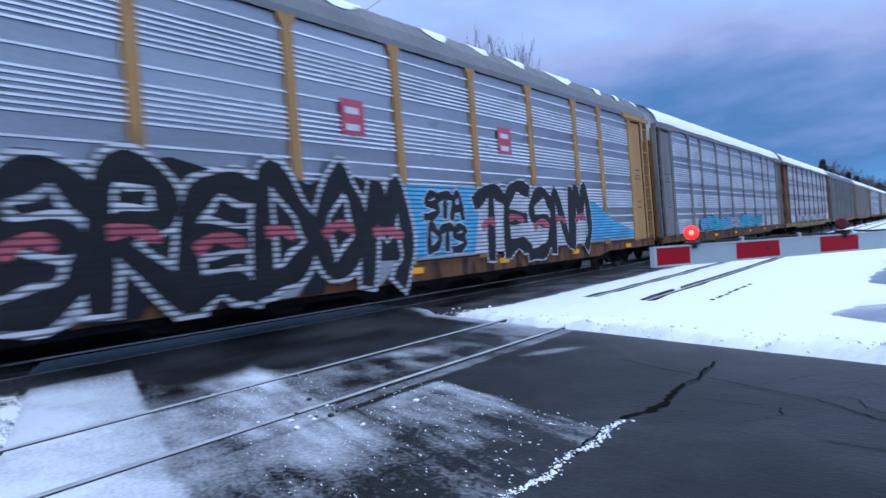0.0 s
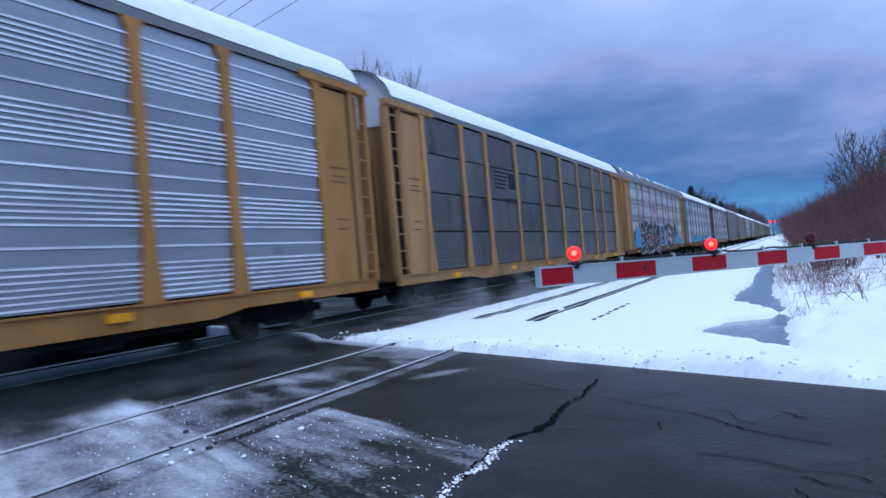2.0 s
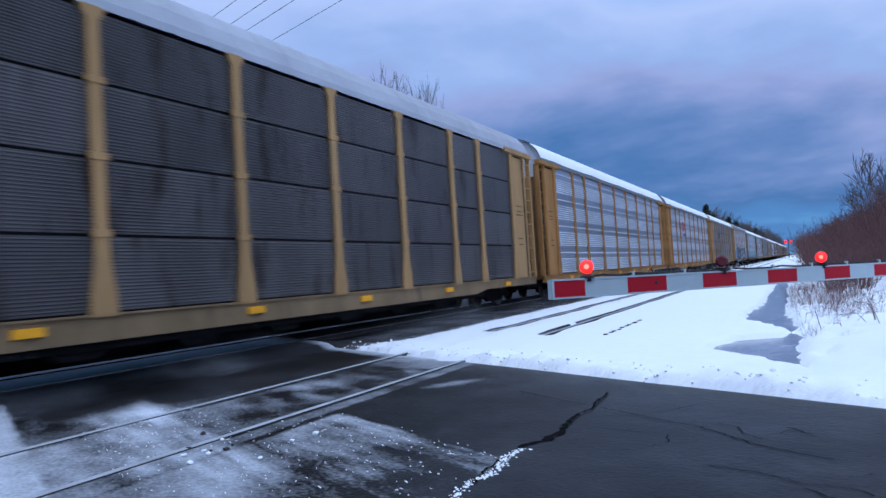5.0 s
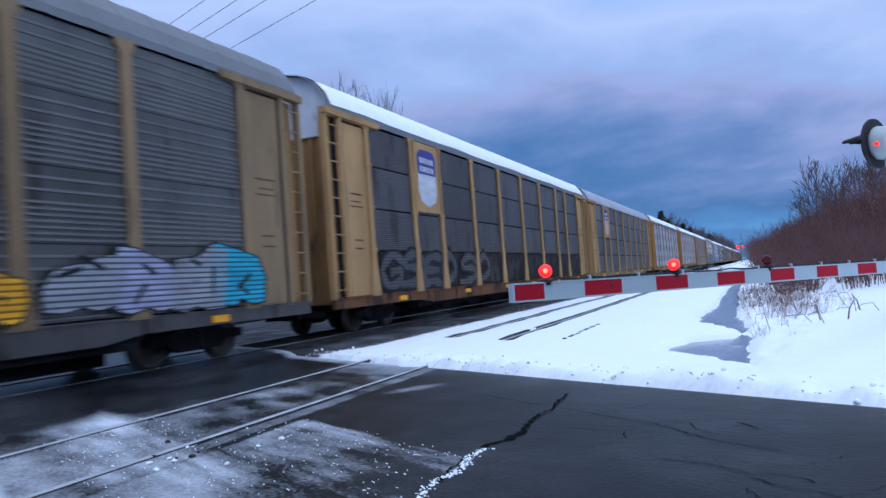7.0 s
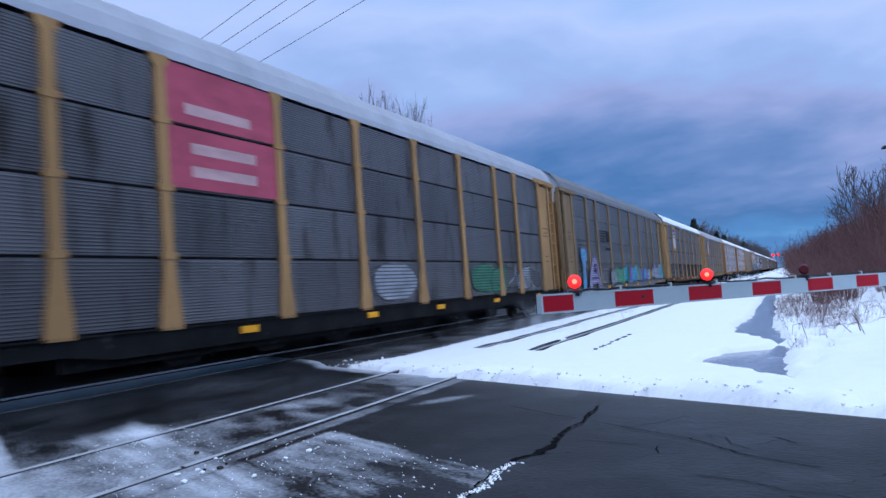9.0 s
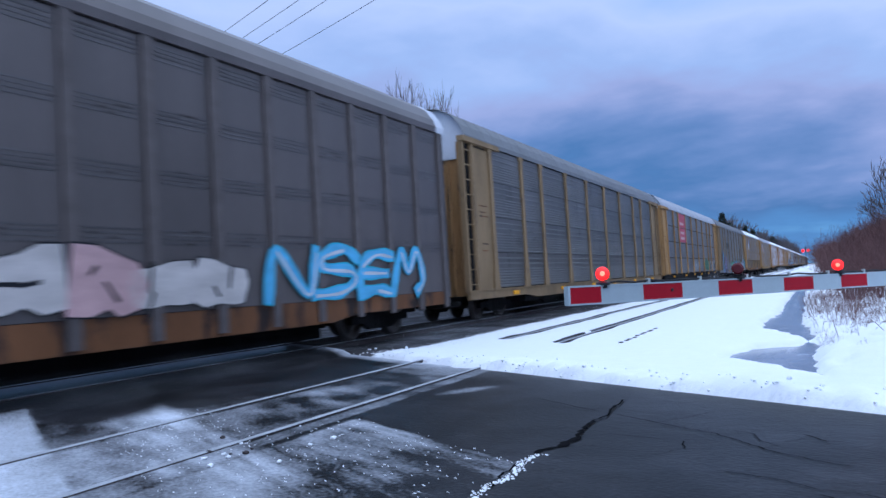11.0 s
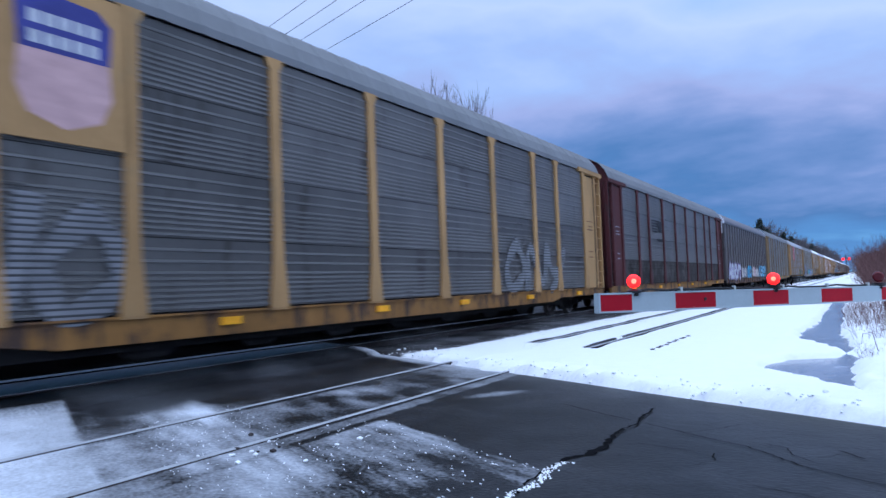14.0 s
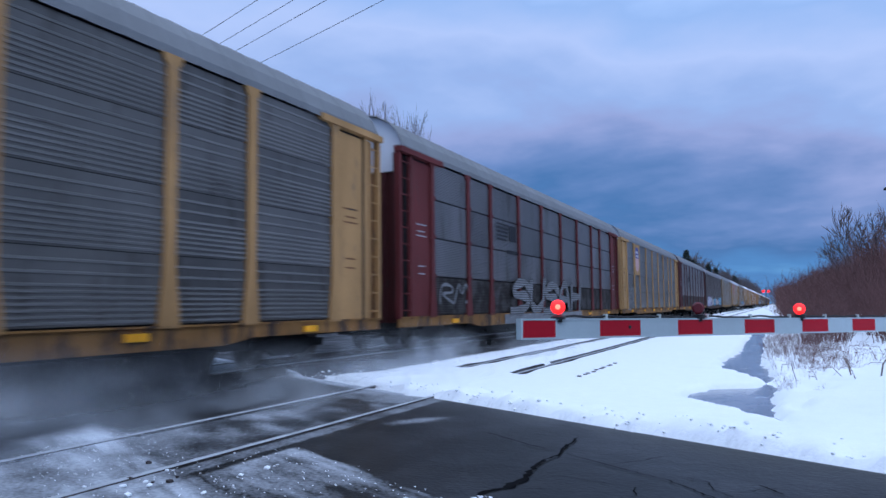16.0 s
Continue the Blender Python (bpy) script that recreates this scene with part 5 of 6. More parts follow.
    spray(c, "SUSAH", 8.3, 18.2, 0.98, 1.98, 0.30, 1.592, "smoke", "faded", None, None, "whitish worn graffiti letter", 1.12)
    spray(c, "RM", 2.3, 4.5, 1.25, 1.75, 0.06, 1.534, "faded", "faded", None, None, "thin pale graffiti letter")
    add_car(13, auto_carrier("grey-green auto carrier with tan posts", "bands", "steel", "tan", "yellow", "roof", None))
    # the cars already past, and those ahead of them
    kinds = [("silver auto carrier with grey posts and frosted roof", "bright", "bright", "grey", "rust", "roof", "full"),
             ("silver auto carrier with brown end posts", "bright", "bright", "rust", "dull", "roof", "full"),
             ("grey auto carrier with dark posts", "bands", "steel", "grey", "dull", "roof", "part"),
             ("dark-screened auto carrier with tan posts", "rows", "screen", "dull", "dull", "roof", "full")]
    for k in range(-1, -15, -1):
        c = add_car(k, auto_carrier(*kinds[(-k - 1) % 4]))
        if k == -1:
            blob_row(c, "graffiti", 5.5, 19, 0.95, 1.7, ["sky_blue", "teal", "sky_blue", "lilac", "teal", "sky_blue", "teal"], 71, 1.592)
        if k == -2:
            blob_row(c, "graffiti", 4.5, 22, 0.95, 1.5, ["chalk", "ash", "chalk", "ash", "chalk", "ash", "chalk", "ash"], 72, 1.592)


train()


# ---------------------------------------------------------------- crossing gate
GATE_TIP, GATE_DIR = Vector((-1.537, 4.806, 1.112)), Vector((0.538, 0.843, -0.0155))
TURNING = []


def red_lamp(gate, s, mode):
    """A lamp on the arm: base, hood and round lens. mode: steady or the phase of its flashing."""
    p = GATE_TIP + GATE_DIR * s + Vector((0, 0, 0.062))
    lamp = new("lamp")
    lamp.parent = gate
    lamp.matrix_basis = pose(p.x, p.y, p.z, 0, 0, math.degrees(math.atan2(-p.x, p.y)))
    bm = bmesh.new()
    tube(bm, [(0, 0, 0), (0, 0, 0.018), (0, 0, 0.03)], [0.05, 0.05, 0.03], 14)
    quad_box(bm, -0.028, 0.028, -0.03, 0.03, -0.02, 0.006)
    part("base", bm, "black", lamp)
    # lens drum: lit on one half, unlit on the other
    bm = bmesh.new()
    lit, dark = bmesh.new(), bmesh.new()
    for b, y0, y1 in ((lit, -0.032, 0.0), (dark, 0.0, 0.032)):
        ys = (y0, y0 * 0.6 + y1 * 0.4, y1) if b is lit else (y0, y0 * 0.4 + y1 * 0.6, y1)
        rr = (0.034, 0.047, 0.048) if b is lit else (0.048, 0.047, 0.034)
        tube(b, [(0, y, 0) for y in ys], list(rr), 18)
    bm.free()
    if mode == "steady":
        dark.free()
        smooth(part("lens", lit, "lamp", lamp, "lit red lens", pose(0, 0, 0.082)))
        bm = bmesh.new()
        tube(bm, [(0, 0.0, 0.0), (0, 0.032, 0.0)], [0.048, 0.042], 18)
        part("back", bm, "black", lamp, place=pose(0, 0, 0.082))
        bm = bmesh.new()
        tube(bm, [(0, -0.040, 0.0), (0, -0.030, 0.0)], [0.012, 0.019], 12)
        part("filament", bm, "lamp_core", lamp, "white-hot centre", pose(0, 0, 0.082))
    else:
        drum = part("lens", lit, "lamp", lamp, "red lens that turns between lit and unlit", pose(0, 0, 0.082))
        smooth(drum)
        part("unlit_lens", dark, "lens_dark", drum)
        bm = bmesh.new()
        tube(bm, [(0, -0.040, 0.0), (0, -0.030, 0.0)], [0.012, 0.019], 12)
        part("filament", bm, "lamp_core", drum, "white-hot centre")
        TURNING.append((drum, mode))
        bm = bmesh.new()
        tube(bm, [(0, 0, 0), (0, 0, 0.012)], [0.05, 0.055], 14)
        part("collar", bm, "black", lamp, place=pose(0, 0, 0.02))


def crossing_gate():
    gate = new("crossing_gate")
    tagged(gate, "lowered red and white striped crossing gate arm with lamps", "crossing gate")
    ang = math.degrees(math.atan2(GATE_DIR.y, GATE_DIR.x))
    edges = [0.0, 0.278] + [0.278 + 0.406 * i for i in range(1, 15)]
    for i, (a, b) in enumerate(zip(edges, edges[1:])):
        p = GATE_TIP + GATE_DIR * a
        bm = bmesh.new()
        quad_box(bm, 0.0, b - a, -0.02, 0.02, -0.056, 0.056)
        part("stripe", bm, "stripe_red" if i % 2 == 0 else "stripe_white", gate, "red reflective stripe" if i % 2 == 0 else "white reflective stripe", pose(p.x, p.y, p.z, 0, 0.89, ang))
    p = GATE_TIP
    L_ = edges[-1]
    for z in (-0.0615, 0.0615):
        bm = bmesh.new()
        quad_box(bm, -0.01, L_, -0.024, 0.024, z - 0.006, z + 0.006)
        part("arm_edge", bm, "stripe_white", gate, "pale edge strip of the arm", pose(p.x, p.y, p.z, 0, 0.89, ang))
    bm = bmesh.new()
    quad_box(bm, -0.018, -0.002, -0.024, 0.024, -0.066, 0.066)
    part("tip_cap", bm, "stripe_white", gate, "", pose(p.x, p.y, p.z, 0, 0.89, ang))
    # cable along the top, held by clips
    bm = bmesh.new()
    pts = [(0.30 + i * 0.16, 0.0, 0.074 + (0.012 if i % 4 else 0.0) * math.sin(i * 1.7) ** 2) for i in range(34)]
    tube(bm, pts, 0.008, 6)
    part("cable", bm, "cable", gate, "black lamp cable", pose(p.x, p.y, p.z, 0, 0.89, ang))
    for i in range(9):
        s = 0.75 + i * 0.55
        bm = bmesh.new()
        quad_box(bm, s, s + 0.02, -0.012, 0.012, 0.06, 0.098)
        part("cable_clip", bm, "housing", gate, "", pose(p.x, p.y, p.z, 0, 0.89, ang))
    bm = bmesh.new()
    tube(bm, [(0.98, -0.026, 0.006), (0.98, -0.018, 0.006)], 0.013, 8)
    part("bolt", bm, "black", gate, "", pose(p.x, p.y, p.z, 0, 0.89, ang))
    red_lamp(gate, 0.32, "steady")
    red_lamp(gate, 1.76, "a")
    red_lamp(gate, 3.12, "b")
    # mast, bracket and base that carry the arm
    e = GATE_TIP + GATE_DIR * (L_ + 0.75)
    bm = bmesh.new()
    tube(bm, [(e.x, e.y, -0.2), (e.x, e.y, 3.4)], 0.06, 14)
    part("mast", bm, "housing", gate, "pale metal mast")
    bm = bmesh.new()
    q = GATE_TIP + GATE_DIR * (L_ - 0.05)
    tube(bm, [q, e], 0.035, 8)
    part("arm_bracket", bm, "housing", gate)
    bm = bmesh.new()
    quad_box(bm, e.x - 0.22, e.x + 0.22, e.y - 0.2, e.y + 0.2, 0.55, 1.25)
    part("gate_motor_box", bm, "housing", gate)
    # flashing light unit turned along the road
    f = Vector((1.45, 9.86, 2.47))
    turn = pose(f.x, f.y, f.z, 0, 0, math.degrees(math.atan2(0.577, -0.817)))
    unit = new("flasher")
    unit.parent = gate
    unit.matrix_basis = turn
    bm = bmesh.new()
    tube(bm, [(-0.02, 0, 0), (0.0, 0, 0), (0.012, 0, 0)], [0.295, 0.30, 0.285], 28)
    part("background_disc", bm, "black", unit, "black round background")
    bm = bmesh.new()
    ring = [(math.cos(a), math.sin(a)) for a in (math.pi * (-0.12 + 1.24 * k / 16) for k in range(17))]
    inner = [bm.verts.new((0.0, 0.125 * c, 0.125 * s + 0.03)) for c, s in ring]
    outer = [bm.verts.new((0.34 if s > 0 else 0.2, 0.085 * c, 0.055 * s + 0.055)) for c, s in ring]
    for a in range(16):
        bm.faces.new((inner[a], inner[a + 1], outer[a + 1], outer[a]))
    bmesh.ops.solidify(bm, geom=bm.faces[:], thickness=0.006)
    part("visor", bm, "black", unit, "long black visor")
    bm = bmesh.new()
    tube(bm, [(-0.02, 0, 0), (-0.06, 0, 0), (-0.18, 0, 0), (-0.2, 0, 0)], [0.19, 0.2, 0.17, 0.13], 20)
    smooth(part("lamp_housing", bm, "housing", unit, "pale grey lamp housing"))
    bm = bmesh.new()
    tube(bm, [(-0.12, 0.175, -0.03), (-0.12, 0.21, -0.03)], 0.022, 10)
    part("side_light", bm, "lamp", unit, "small red side light")
    bm = bmesh.new()
    tube(bm, [(-0.12, 0, -0.18), (-0.12, 0, -0.28)], 0.025, 8)
    w = turn.inverted() @ Vector((e.x, e.y, 2.25))
    tube(bm, [(-0.12, 0, -0.26), w], 0.03, 8)
    part("mounting_arm", bm, "housing", unit)


crossing_gate()


# ---------------------------------------------------------------- distant signal, wires
def far_signal():
    s = new("railway_signal")
    tagged(s, "tall railway signal with two red lights far down the line", "signal")
    x, y = -3.6, 250.0
    bm = bmesh.new()
    tube(bm, [(x, y, -0.2), (x, y, 6.2)], 0.12, 8)
    part("mast", bm, "black", s)
    for dx in (-0.75, 0.75):
        bm = bmesh.new()
        tube(bm, [(x + dx, y - 0.2, 4.9), (x + dx, y - 0.1, 4.9)], [0.42, 0.42], 16)
        part("red_light", bm, "lamp", s, "lit red light")
        bm = bmesh.new()
        tube(bm, [(x + dx, y - 0.08, 4.9), (x + dx, y - 0.02, 4.9)], [0.46, 0.46], 16)
        part("background", bm, "black", s)
    bm = bmesh.new()
    quad_box(bm, x - 0.9, x + 0.9, y - 0.05, y + 0.05, 4.87, 4.93)
    part("cross_arm", bm, "black", s)


far_signal()


def utility_line():
    ends = []
    for px, py in ((-58, 35.85), (36, -5.25)):
        p = new("utility_pole")
        tagged(p, "weathered wooden utility pole carrying wires", "utility pole", "utility poles")
        bm = bmesh.new()
        tube(bm, [(px, py, -0.3), (px, py, 11.4)], [0.17, 0.12], 10)
        part("shaft", bm, "wood_pole", p)
        bm = bmesh.new()
        quad_box(bm, px - 0.08, px + 0.08, py - 0.6, py + 3.6, 10.9, 11.05)
        part("cross_arm", bm, "wood_pole", p)
    for i, off in enumerate((-0.72, 0.02, 0.71, 1.91)):
        bm = bmesh.new()
        pts = []
        for k in range(41):
            u = k / 40
            pts.append((-58 + 94 * u, 35.85 + off - 41.1 * u, 11.05 - 8.2 * u * (1 - u)))
        tube(bm, pts, 0.008, 5)
        tagged(part("overhead_wire", bm, "cable"), "thin dark overhead wire between poles", "wire", "overhead wires")


utility_line()


# ---------------------------------------------------------------- trees and brush
def grow(bm, rng, p, d, length, r, depth, spread, sides=4, floor=0.0, fine=None):
    """A limb that bends, tapers and forks."""
    n = 3
    r = max(r, floor)
    pts, rad = [p], [r]
    q = p
    for i in range(n):
        d = (d + Vector((rng.uniform(-1, 1), rng.uniform(-1, 1), rng.uniform(-0.3, 0.7))) * 0.16).normalized()
        q = q + d * (length / n)
        pts.append(q)
        rad.append(r * (1 - 0.55 * (i + 1) / n))
    tube(fine if fine is not None and depth == 0 else bm, pts, rad, sides if depth > 1 else 3)
    if depth == 0:
        return
    for i in range(rng.choice((2, 3, 3)) + (1 if depth > 2 else 0)):
        k = rng.choice((1, 2, 3, 3))
        a = d.orthogonal().normalized()
        a.rotate(Matrix.Rotation(rng.uniform(0, 6.283), 3, d))
        nd = (d + a * rng.uniform(0.4, 1.0) * spread + Vector((0, 0, 0.12))).normalized()
        grow(bm, rng, pts[k], nd, length * rng.uniform(0.55, 0.8), rad[k] * 0.62, depth - 1, spread, sides, floor, fine)


def bare_tree(seed, height, depth=5, mat="bark", slim=0.8):
    rng = random.Random(seed)
    t = new("bare_tree")
    bm = bmesh.new()
    h = height * 0.3
    tube(bm, [(0, 0, -0.3), (0.05, 0.02, h * 0.5), (0, 0.05, h)], [height * 0.017, height * 0.013, height * 0.011], 8)
    part("trunk", bm, mat, t)
    bm = bmesh.new()
    for i in range(4):
        a = rng.uniform(0, 6.28)
        grow(bm, rng, Vector((0, 0.05, h * (0.7 + 0.1 * i))), Vector((math.cos(a) * 0.5, math.sin(a) * 0.5, 1)).normalized(), height * 0.27, height * 0.008, depth - 1, 0.75, 4, height * (0.0014 if mat == "bark" else 0.0034))
    k = (height - 0.1) / max(v.co.z for v in bm.verts)
    bmesh.ops.scale(bm, vec=(k * slim, k * slim, k), verts=bm.verts)
    part("crown", bm, mat, t, "bare branching crown")
    return t


def brush(seed, height, stems, mat="twig"):
    rng = random.Random(seed)
    t = new("shrub")
    bm, fine = bmesh.new(), bmesh.new()
    for i in range(stems):
        a, r = rng.uniform(0, 6.28), rng.random() ** 0.5 * height * 0.42
        p = Vector((r * math.cos(a), r * math.sin(a), -0.15))
        d = Vector((math.cos(a) * 0.45 * rng.random(), math.sin(a) * 0.45 * rng.random(), 1)).normalized()
        grow(bm, rng, p, d, height * rng.uniform(0.3, 0.6), height * 0.0055, 2, 0.9, 3, height * 0.0028, fine)
    part("stem_mass", bm, mat, t)
    part("twig_mass", fine, mat, t)
    return t


def conifer(seed, height):
    rng = random.Random(seed)
    t = new("conifer")
    bm = bmesh.new()
    tube(bm, [(0, 0, -0.3), (0, 0, height)], [height * 0.014, 0.03], 7)
    part("trunk", bm, "bark", t)
    bm = bmesh.new()
    for i in range(520):
        u = rng.random()
        z = height * (0.35 + 0.65 * u)
        rad = height * 0.17 * (1 - u) ** 0.7 * (0.35 + 0.65 * rng.random()) + 0.1
        a = rng.uniform(0, 6.28)
        c = Vector((rad * math.cos(a), rad * math.sin(a), z))
        s = height * 0.035 * rng.uniform(0.6, 1.3)
        v = [bm.verts.new(c + Vector((rng.uniform(-s, s), rng.uniform(-s, s), rng.uniform(-s, s) * 0.6))) for _ in range(4)]
        for f in ((0, 1, 2), (0, 2, 3), (0, 3, 1), (1, 3, 2)):
            bm.faces.new([v[j] for j in f])
    part("crown", bm, "needle", t, "dark ragged needles")
    return t


def place(ob, x, y, z, rz, s, label, category, group):
    ob.scale = (s, s, s)
    ob.matrix_basis = pose(x, y, z, 0, 0, rz) @ Matrix.Diagonal((s, s, s, 1))
    tagged(ob, label, category, group)


def zg(x, y):
    return float(ground_height(np.array([x]), np.array([y]))[0])


def plants():
    rng = random.Random(3)
    # the large bare trees behind the train
    for seed, az, d, top in ((1, 29.3, 46, 14.9), (2, 28.2, 47, 14.2), (3, 26.2, 49, 14.5), (4, 25.1, 50, 12.8), (5, 30.1, 47, 14.2)):
        t = bare_tree(seed, top + 0.4, 6, "bark", 0.42)
        place(t, -d * math.sin(radians(az)), d * math.cos(radians(az)), 0, 40 * seed, 1.0, "leafless tree with a dark branching crown behind the train", "tree", "bare trees beyond the track")
    # woods along the far side of the line
    base = [bare_tree(20 + i, 10.0, 5, "far_bark") for i in range(3)]
    n = 0
    y = 150.0
    while y < 720:
        x = -15.5 - rng.uniform(0, 4)
        sc = rng.uniform(0.95, 1.15) * (1.12 + 0.42 * min(1.0, (y - 150) / 400))
        t = base[n] if n < 3 else copy_thing(base[n % 3], Matrix.Identity(4))
        place(t, x, y, 0, rng.uniform(0, 360), sc, "leafless grey-brown tree in the wood along the line", "tree", "far wood")
        n += 1
        y += rng.uniform(2.0, 3.8) * (1 + y / 400)
    con = [conifer(40, 11.3), conifer(41, 10.0)]
    for i, (x, y) in enumerate(((-15.2, 143), (-14.9, 152), (-15.5, 160), (-16.5, 172), (-15.0, 186), (-15.5, 215), (-15.5, 262), (-15.0, 300), (-15.8, 345), (-16.0, 390), (-15.5, 450), (-16.0, 520), (-16.0, 600))):
        t = con[i] if i < 2 else copy_thing(con[1], Matrix.Identity(4))
        place(t, x, y, 0, 70 * i, 0.98 if i < 4 else 0.95 + 0.03 * i, "dark conifer standing in the far wood", "tree", "conifers")
    # trees added out of view behind the road, to darken the cars' reflections
    for i in range(46):
        u = i / 45
        x, y = 16 + 10 * math.sin(3.1 * u) + rng.uniform(-2, 2), -75 + 112 * u
        if across(x, y) > ROAD_A - 1 and across(x, y) < ROAD_B + 3:
            continue
        t = copy_thing(con[i % 2] if i % 3 else base[i % 3], Matrix.Identity(4))
        place(t, x, y, zg(x, y), 51 * i, rng.uniform(0.75, 1.1), "unseen tree added to darken what the cars reflect", "tree", "wood behind the road")
    # more unseen conifers, set where the near panels' reflections fall
    for i in range(40):
        u = i / 39
        x, y = 8.5 + 28 * u + rng.uniform(-1.2, 1.2), 19 + 44 * u + rng.uniform(-1.5, 1.5)
        t = copy_thing(con[i % 2], Matrix.Identity(4))
        place(t, x, y, zg(x, y), 37 * i, rng.uniform(0.7, 0.95), "unseen conifer added to darken what the near panels reflect", "tree", "wood beyond the ditch")
    # the thicket on the bank beside the ditch
    kinds = [brush(60 + i, 3.0, 60) for i in range(4)]
    n = 0
    for y in np.arange(22, 150, 2.1):
        for row in range(3):
            x = 1.15 + row * (1.5 + 0.02 * y) + rng.uniform(-0.4, 0.4) + 0.006 * y
            s = rng.uniform(0.85, 1.2) * (0.85 + 0.25 * row) * (0.60 + 0.005 * y)
            if y < 30:
                s *= 0.75
            t = kinds[n % 4] if n < 4 else copy_thing(kinds[n % 4], Matrix.Identity(4))
            place(t, x, float(y), zg(x, float(y)), rng.uniform(0, 360), s, "leafless red-brown shrub in the thicket by the ditch", "shrub", "thicket by the ditch")
            n += 1
    trees = [bare_tree(80 + i, 6.5, 5, "far_bark") for i in range(2)]
    for i, (x, y, s) in enumerate(((4.3, 50, 1.05), (6.0, 57, 0.95), (6.6, 46, 0.9), (7.8, 52, 1.0), (5.0, 75, 1.0), (9.0, 60, 1.1))):
        t = trees[i] if i < 2 else copy_thing(trees[i % 2], Matrix.Identity(4))
        place(t, x, y, zg(x, y), 63 * i, s, "slender leafless tree rising from the thicket", "tree", "thicket trees")
    # low twigs and reeds on the ditch's bank
    low = [brush(90 + i, 0.9, 9) for i in range(3)]
    n = 0
    for y in np.arange(10.6, 27, 0.5):
        for k in range(3):
            c, w = pond_half(y)
            x = float(c + w) + rng.uniform(0.08, 0.25 + 0.16 * min(y - 8, 9))
            if y < 13.5 and k:
                continue
            t = low[n % 3] if n < 3 else copy_thing(low[n % 3], Matrix.Identity(4))
            place(t, x, float(y), zg(x, float(y)), rng.uniform(0, 360), rng.uniform(0.3, 0.7) * (0.5 if y < 14 else 1), "dry leafless twigs poking through snow on the bank", "twigs", "twigs on the bank")
            n += 1


def small_debris():
    """Lumps of slush by the rails and dry stalks standing in the snow."""
    rng = random.Random(77)
    for i in range(16):
        x, y = rng.gauss(-4.35, 0.35), rng.gauss(4.75, 0.4)
        r = rng.uniform(0.012, 0.032)
        bm = bmesh.new()
        bmesh.ops.create_icosphere(bm, subdivisions=1, radius=r)
        for v in bm.verts:
            v.co *= rng.uniform(0.7, 1.25)
            v.co.z *= 0.55
        tagged(part("slush_lump", bm, "rail_side" if i % 3 == 0 else "snow", place=pose(x, y, 0.3 * r)), "dirty lump of slush lying by the rail", "slush lump", "slush lumps on the crossing")
    for i, (x, y) in enumerate(((2.05, 12.2), (2.12, 12.25), (1.2, 12.0), (1.6, 14.0), (2.3, 13.6), (0.9, 12.6))):
        bm = bmesh.new()
        z = zg(x, y)
        tube(bm, [(0, 0, -0.05), (0.04 * (-1) ** i, 0.02, 0.16), (0.11 * (-1) ** i, 0.05, 0.27)], [0.012, 0.01, 0.006], 6)
        tagged(part("dry_stalk", bm, "straw", place=pose(x, y, z)), "dry stalk standing in the snow", "stalk", "dry stalks")
    for i in range(26):
        x, y = rng.uniform(0.15, 1.9), rng.uniform(11.6, 19.0)
        bm = bmesh.new()
        turn, h, reach = rng.uniform(0, 360), rng.uniform(0.05, 0.30), rng.uniform(0.2, 0.55)
        tube(bm, [(0, 0, -0.05), (reach * 0.3, 0.02, h), (reach * 0.75, 0.05, h * 0.9), (reach, 0.02, h * 0.35)], [0.006, 0.005, 0.004, 0.003], 5)
        tagged(part("dry_stalk", bm, "straw" if i % 3 else "twig", place=pose(x, y, zg(x, y), 0, 0, turn)), "bent dry stalk lying over the snow", "stalk", "dry stalks")


plants()
small_debris()


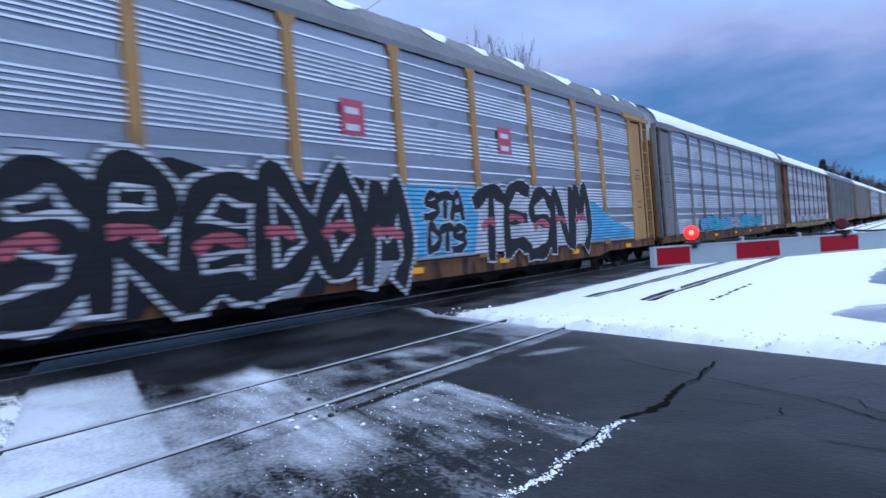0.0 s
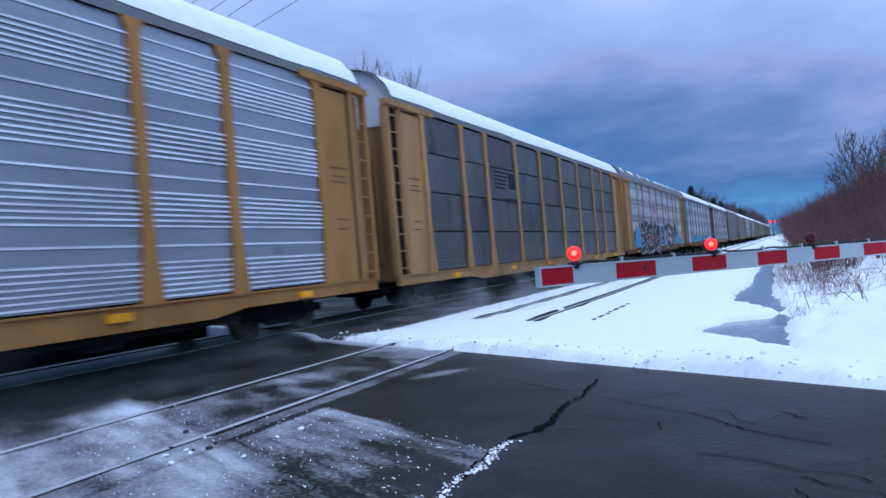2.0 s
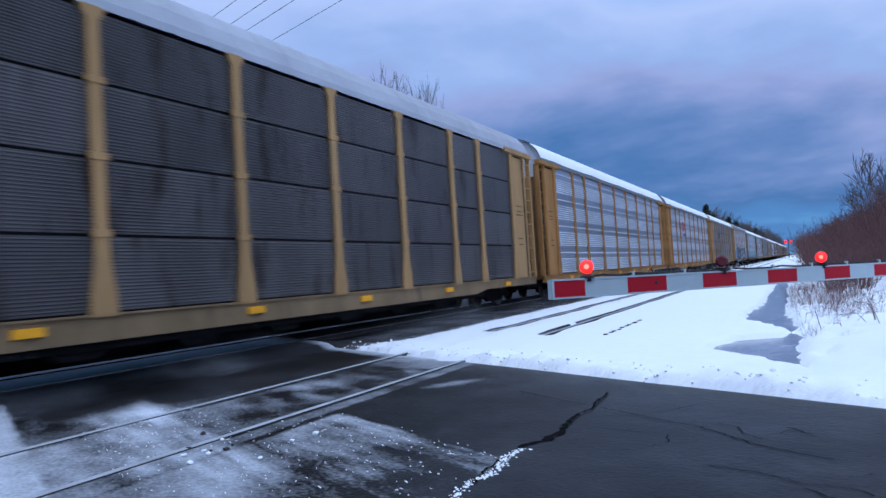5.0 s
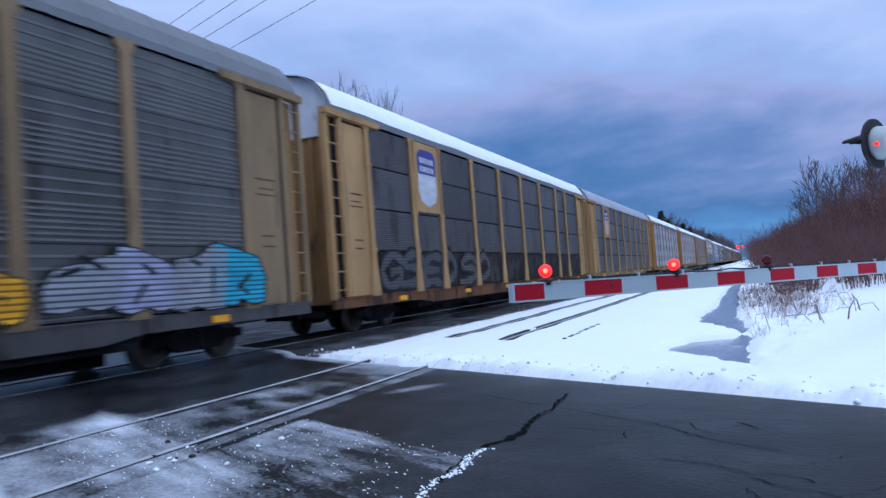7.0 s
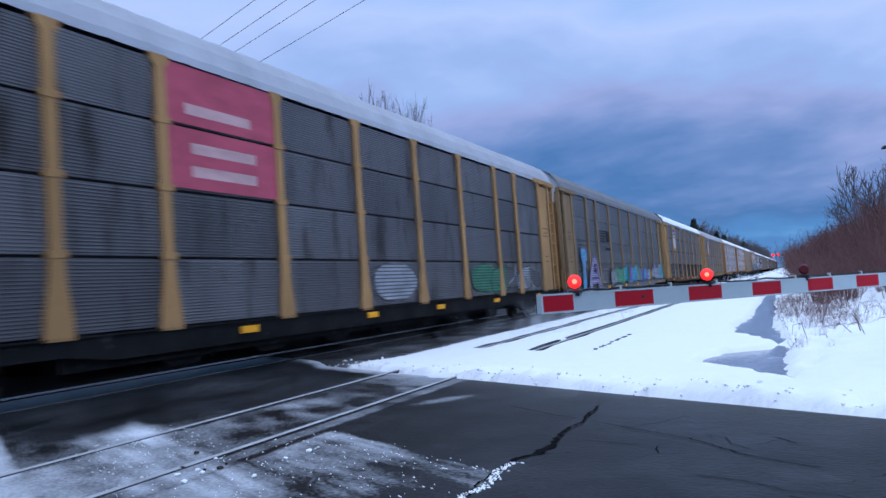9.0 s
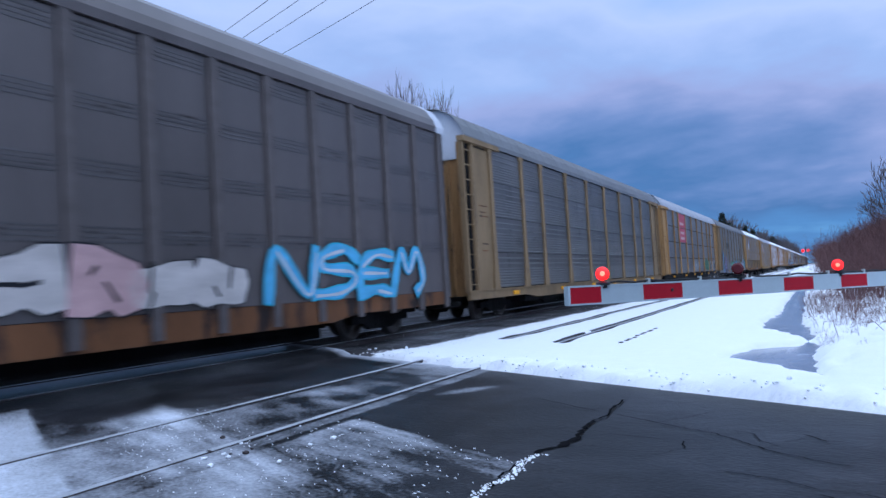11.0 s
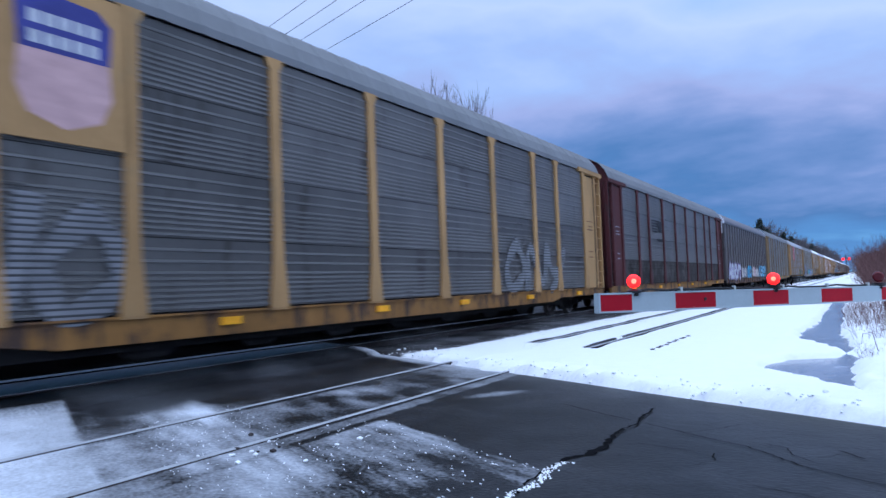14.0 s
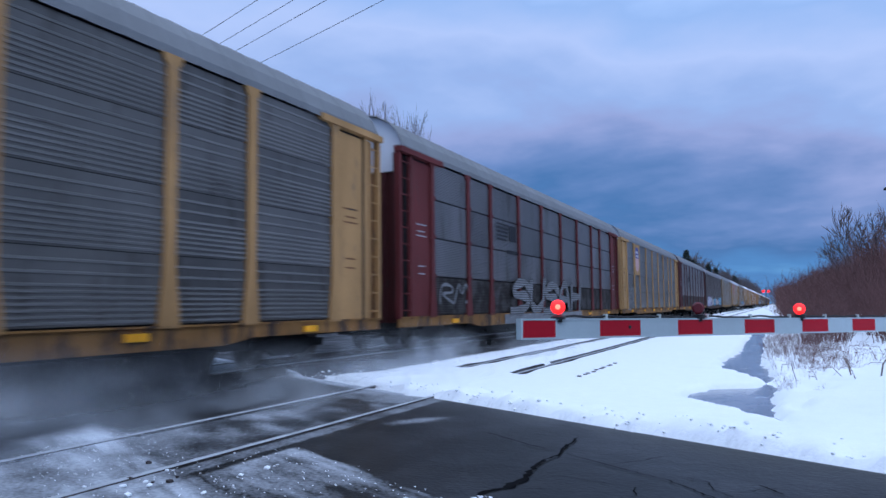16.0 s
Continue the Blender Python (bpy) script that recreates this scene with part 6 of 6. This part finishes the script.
# ---------------------------------------------------------------- snow whirled up by the train
def dust_material():
    m = bpy.data.materials.new("drifting_snow_dust")
    m.use_nodes = True
    t = m.node_tree
    t.nodes.clear()
    out, mix = t.nodes.new("ShaderNodeOutputMaterial"), t.nodes.new("ShaderNodeMixShader")
    clear, white = t.nodes.new("ShaderNodeBsdfTransparent"), t.nodes.new("ShaderNodeBsdfDiffuse")
    white.inputs[0].default_value = (0.85, 0.89, 0.95, 1)
    co, info = t.nodes.new("ShaderNodeTexCoord"), t.nodes.new("ShaderNodeObjectInfo")
    mul, add = t.nodes.new("ShaderNodeMath"), t.nodes.new("ShaderNodeVectorMath")
    mul.operation, add.operation = "MULTIPLY", "ADD"
    mul.inputs[1].default_value = 91.0
    t.links.new(info.outputs["Random"], mul.inputs[0])
    t.links.new(co.outputs["Object"], add.inputs[0])
    t.links.new(mul.outputs[0], add.inputs[1])
    mp_ = t.nodes.new("ShaderNodeMapping")
    mp_.inputs["Scale"].default_value = (1.0, 0.35, 0.9)
    t.links.new(add.outputs[0], mp_.inputs[0])
    no = t.nodes.new("ShaderNodeTexNoise")
    no.inputs["Scale"].default_value, no.inputs["Detail"].default_value, no.inputs["Roughness"].default_value = 0.9, 3.5, 0.55
    t.links.new(mp_.outputs[0], no.inputs[0])
    mr = t.nodes.new("ShaderNodeMapRange")
    mr.inputs[1].default_value, mr.inputs[2].default_value, mr.inputs[4].default_value = 0.46, 0.85, 0.8
    t.links.new(no.outputs[0], mr.inputs[0])
    at = t.nodes.new("ShaderNodeAttribute")
    at.attribute_name = "thick"
    dens = t.nodes.new("ShaderNodeMath")
    dens.operation = "MULTIPLY"
    t.links.new(mr.outputs[0], dens.inputs[0])
    gust = t.nodes.new("ShaderNodeMath")
    gust.operation = "MULTIPLY"
    t.links.new(at.outputs["Fac"], gust.inputs[0])
    share = t.nodes.new("ShaderNodeMapRange")
    share.inputs[3].default_value, share.inputs[4].default_value = 0.45, 0.9
    t.links.new(info.outputs["Random"], share.inputs[0])
    t.links.new(share.outputs[0], gust.inputs[1])
    t.links.new(gust.outputs[0], dens.inputs[1])
    t.links.new(dens.outputs[0], mix.inputs[0])
    t.links.new(clear.outputs[0], mix.inputs[1])
    t.links.new(white.outputs[0], mix.inputs[2])
    t.links.new(mix.outputs[0], out.inputs[0])
    return m


DUST = []


def snow_dust():
    """Veils of whirled-up snow, wavy and thin towards their rims, that drift after the train."""
    M["dust"] = dust_material()
    length = 18.0
    calm, gust = [], []
    walls = [(calm, -8.25, 0.45, 0.16), (calm, -7.5, 0.55, 0.22), (calm, -6.6, 0.5, 0.26), (calm, -5.5, 0.4, 0.26),
             (gust, -8.2, 0.6, 0.6), (gust, -7.7, 0.9, 0.95), (gust, -7.0, 1.0, 1.1), (gust, -6.2, 1.05, 1.35), (gust, -5.3, 0.9, 1.25), (gust, -4.5, 0.65, 0.85)]
    for i, (veils, x, top, peak) in enumerate(walls):
        verts, faces, thick = [], [], []
        ny, nz = 48, 8
        for a in range(ny + 1):
            for b in range(nz + 1):
                u, v = a / ny, b / nz
                verts.append((x + 0.18 * math.sin(u * 17 + i) * (0.4 + v) + 0.1 * math.sin(u * 41 + v * 5), length * (u - 0.5), 0.03 + top * v))
                thick.append(peak * math.sin(math.pi * u) ** 0.6 * (1 - v) ** 1.3 * min(1, 0.35 + v * 5))
        for a in range(ny):
            for b in range(nz):
                k = a * (nz + 1) + b
                faces.append((k, k + nz + 1, k + nz + 2, k + 1))
        me = bpy.data.meshes.new("veil")
        me.from_pydata(verts, [], faces)
        me.materials.append(M["dust"])
        at = me.attributes.new("thick", "FLOAT", "POINT")
        at.data.foreach_set("value", thick)
        for p in me.polygons:
            p.use_smooth = True
        veils.append(me)
    for n in range(36):
        d = new("snow_dust")
        tagged(d, "thin veil of powder snow whirled up beside the train", "snow dust", kind="stuff")
        for me in gust if n in (1, 2, 12, 18, 19, 21) else calm:
            part("veil", me, "dust", d)
        DUST.append((d, -285.0 + 13.0 * n))


snow_dust()

# ---------------------------------------------------------------- what moves
def motions():
    for k, ob in CARS.items():
        walk(ob, [(t, pose(X_TRAIN, START - PITCH * k + SPEED * t, RAIL_TOP)) for t in (0.0, 4.0, 8.0, 12.0, 16.0)])
    for d, y in DUST:
        walk(d, [(t, pose(0, y + 17.0 * t, 0)) for t in (0.0, 4.0, 8.0, 12.0, 16.0)])
    # the two flashing lamps change over every 0.6 s
    half = 0.6175
    for drum, mode in TURNING:
        up = 0.082
        rows, angle, t = [], 180 if mode == "b" else 0, 0.0
        change = 0.30
        lit = mode == "b"
        angle = 0.0 if lit else 180.0
        rows.append((0.0, pose(0, 0, up, 0, 0, angle)))
        while change < 15.95:
            rows.append((change - 0.034, pose(0, 0, up, 0, 0, angle)))
            for q in (60, 120, 180):
                rows.append((change - 0.034 + q / 60 * 0.0334, pose(0, 0, up, 0, 0, angle + q)))
            angle += 180
            change += half
        rows.append((16.0, pose(0, 0, up, 0, 0, angle)))
        walk(drum, rows)


motions()
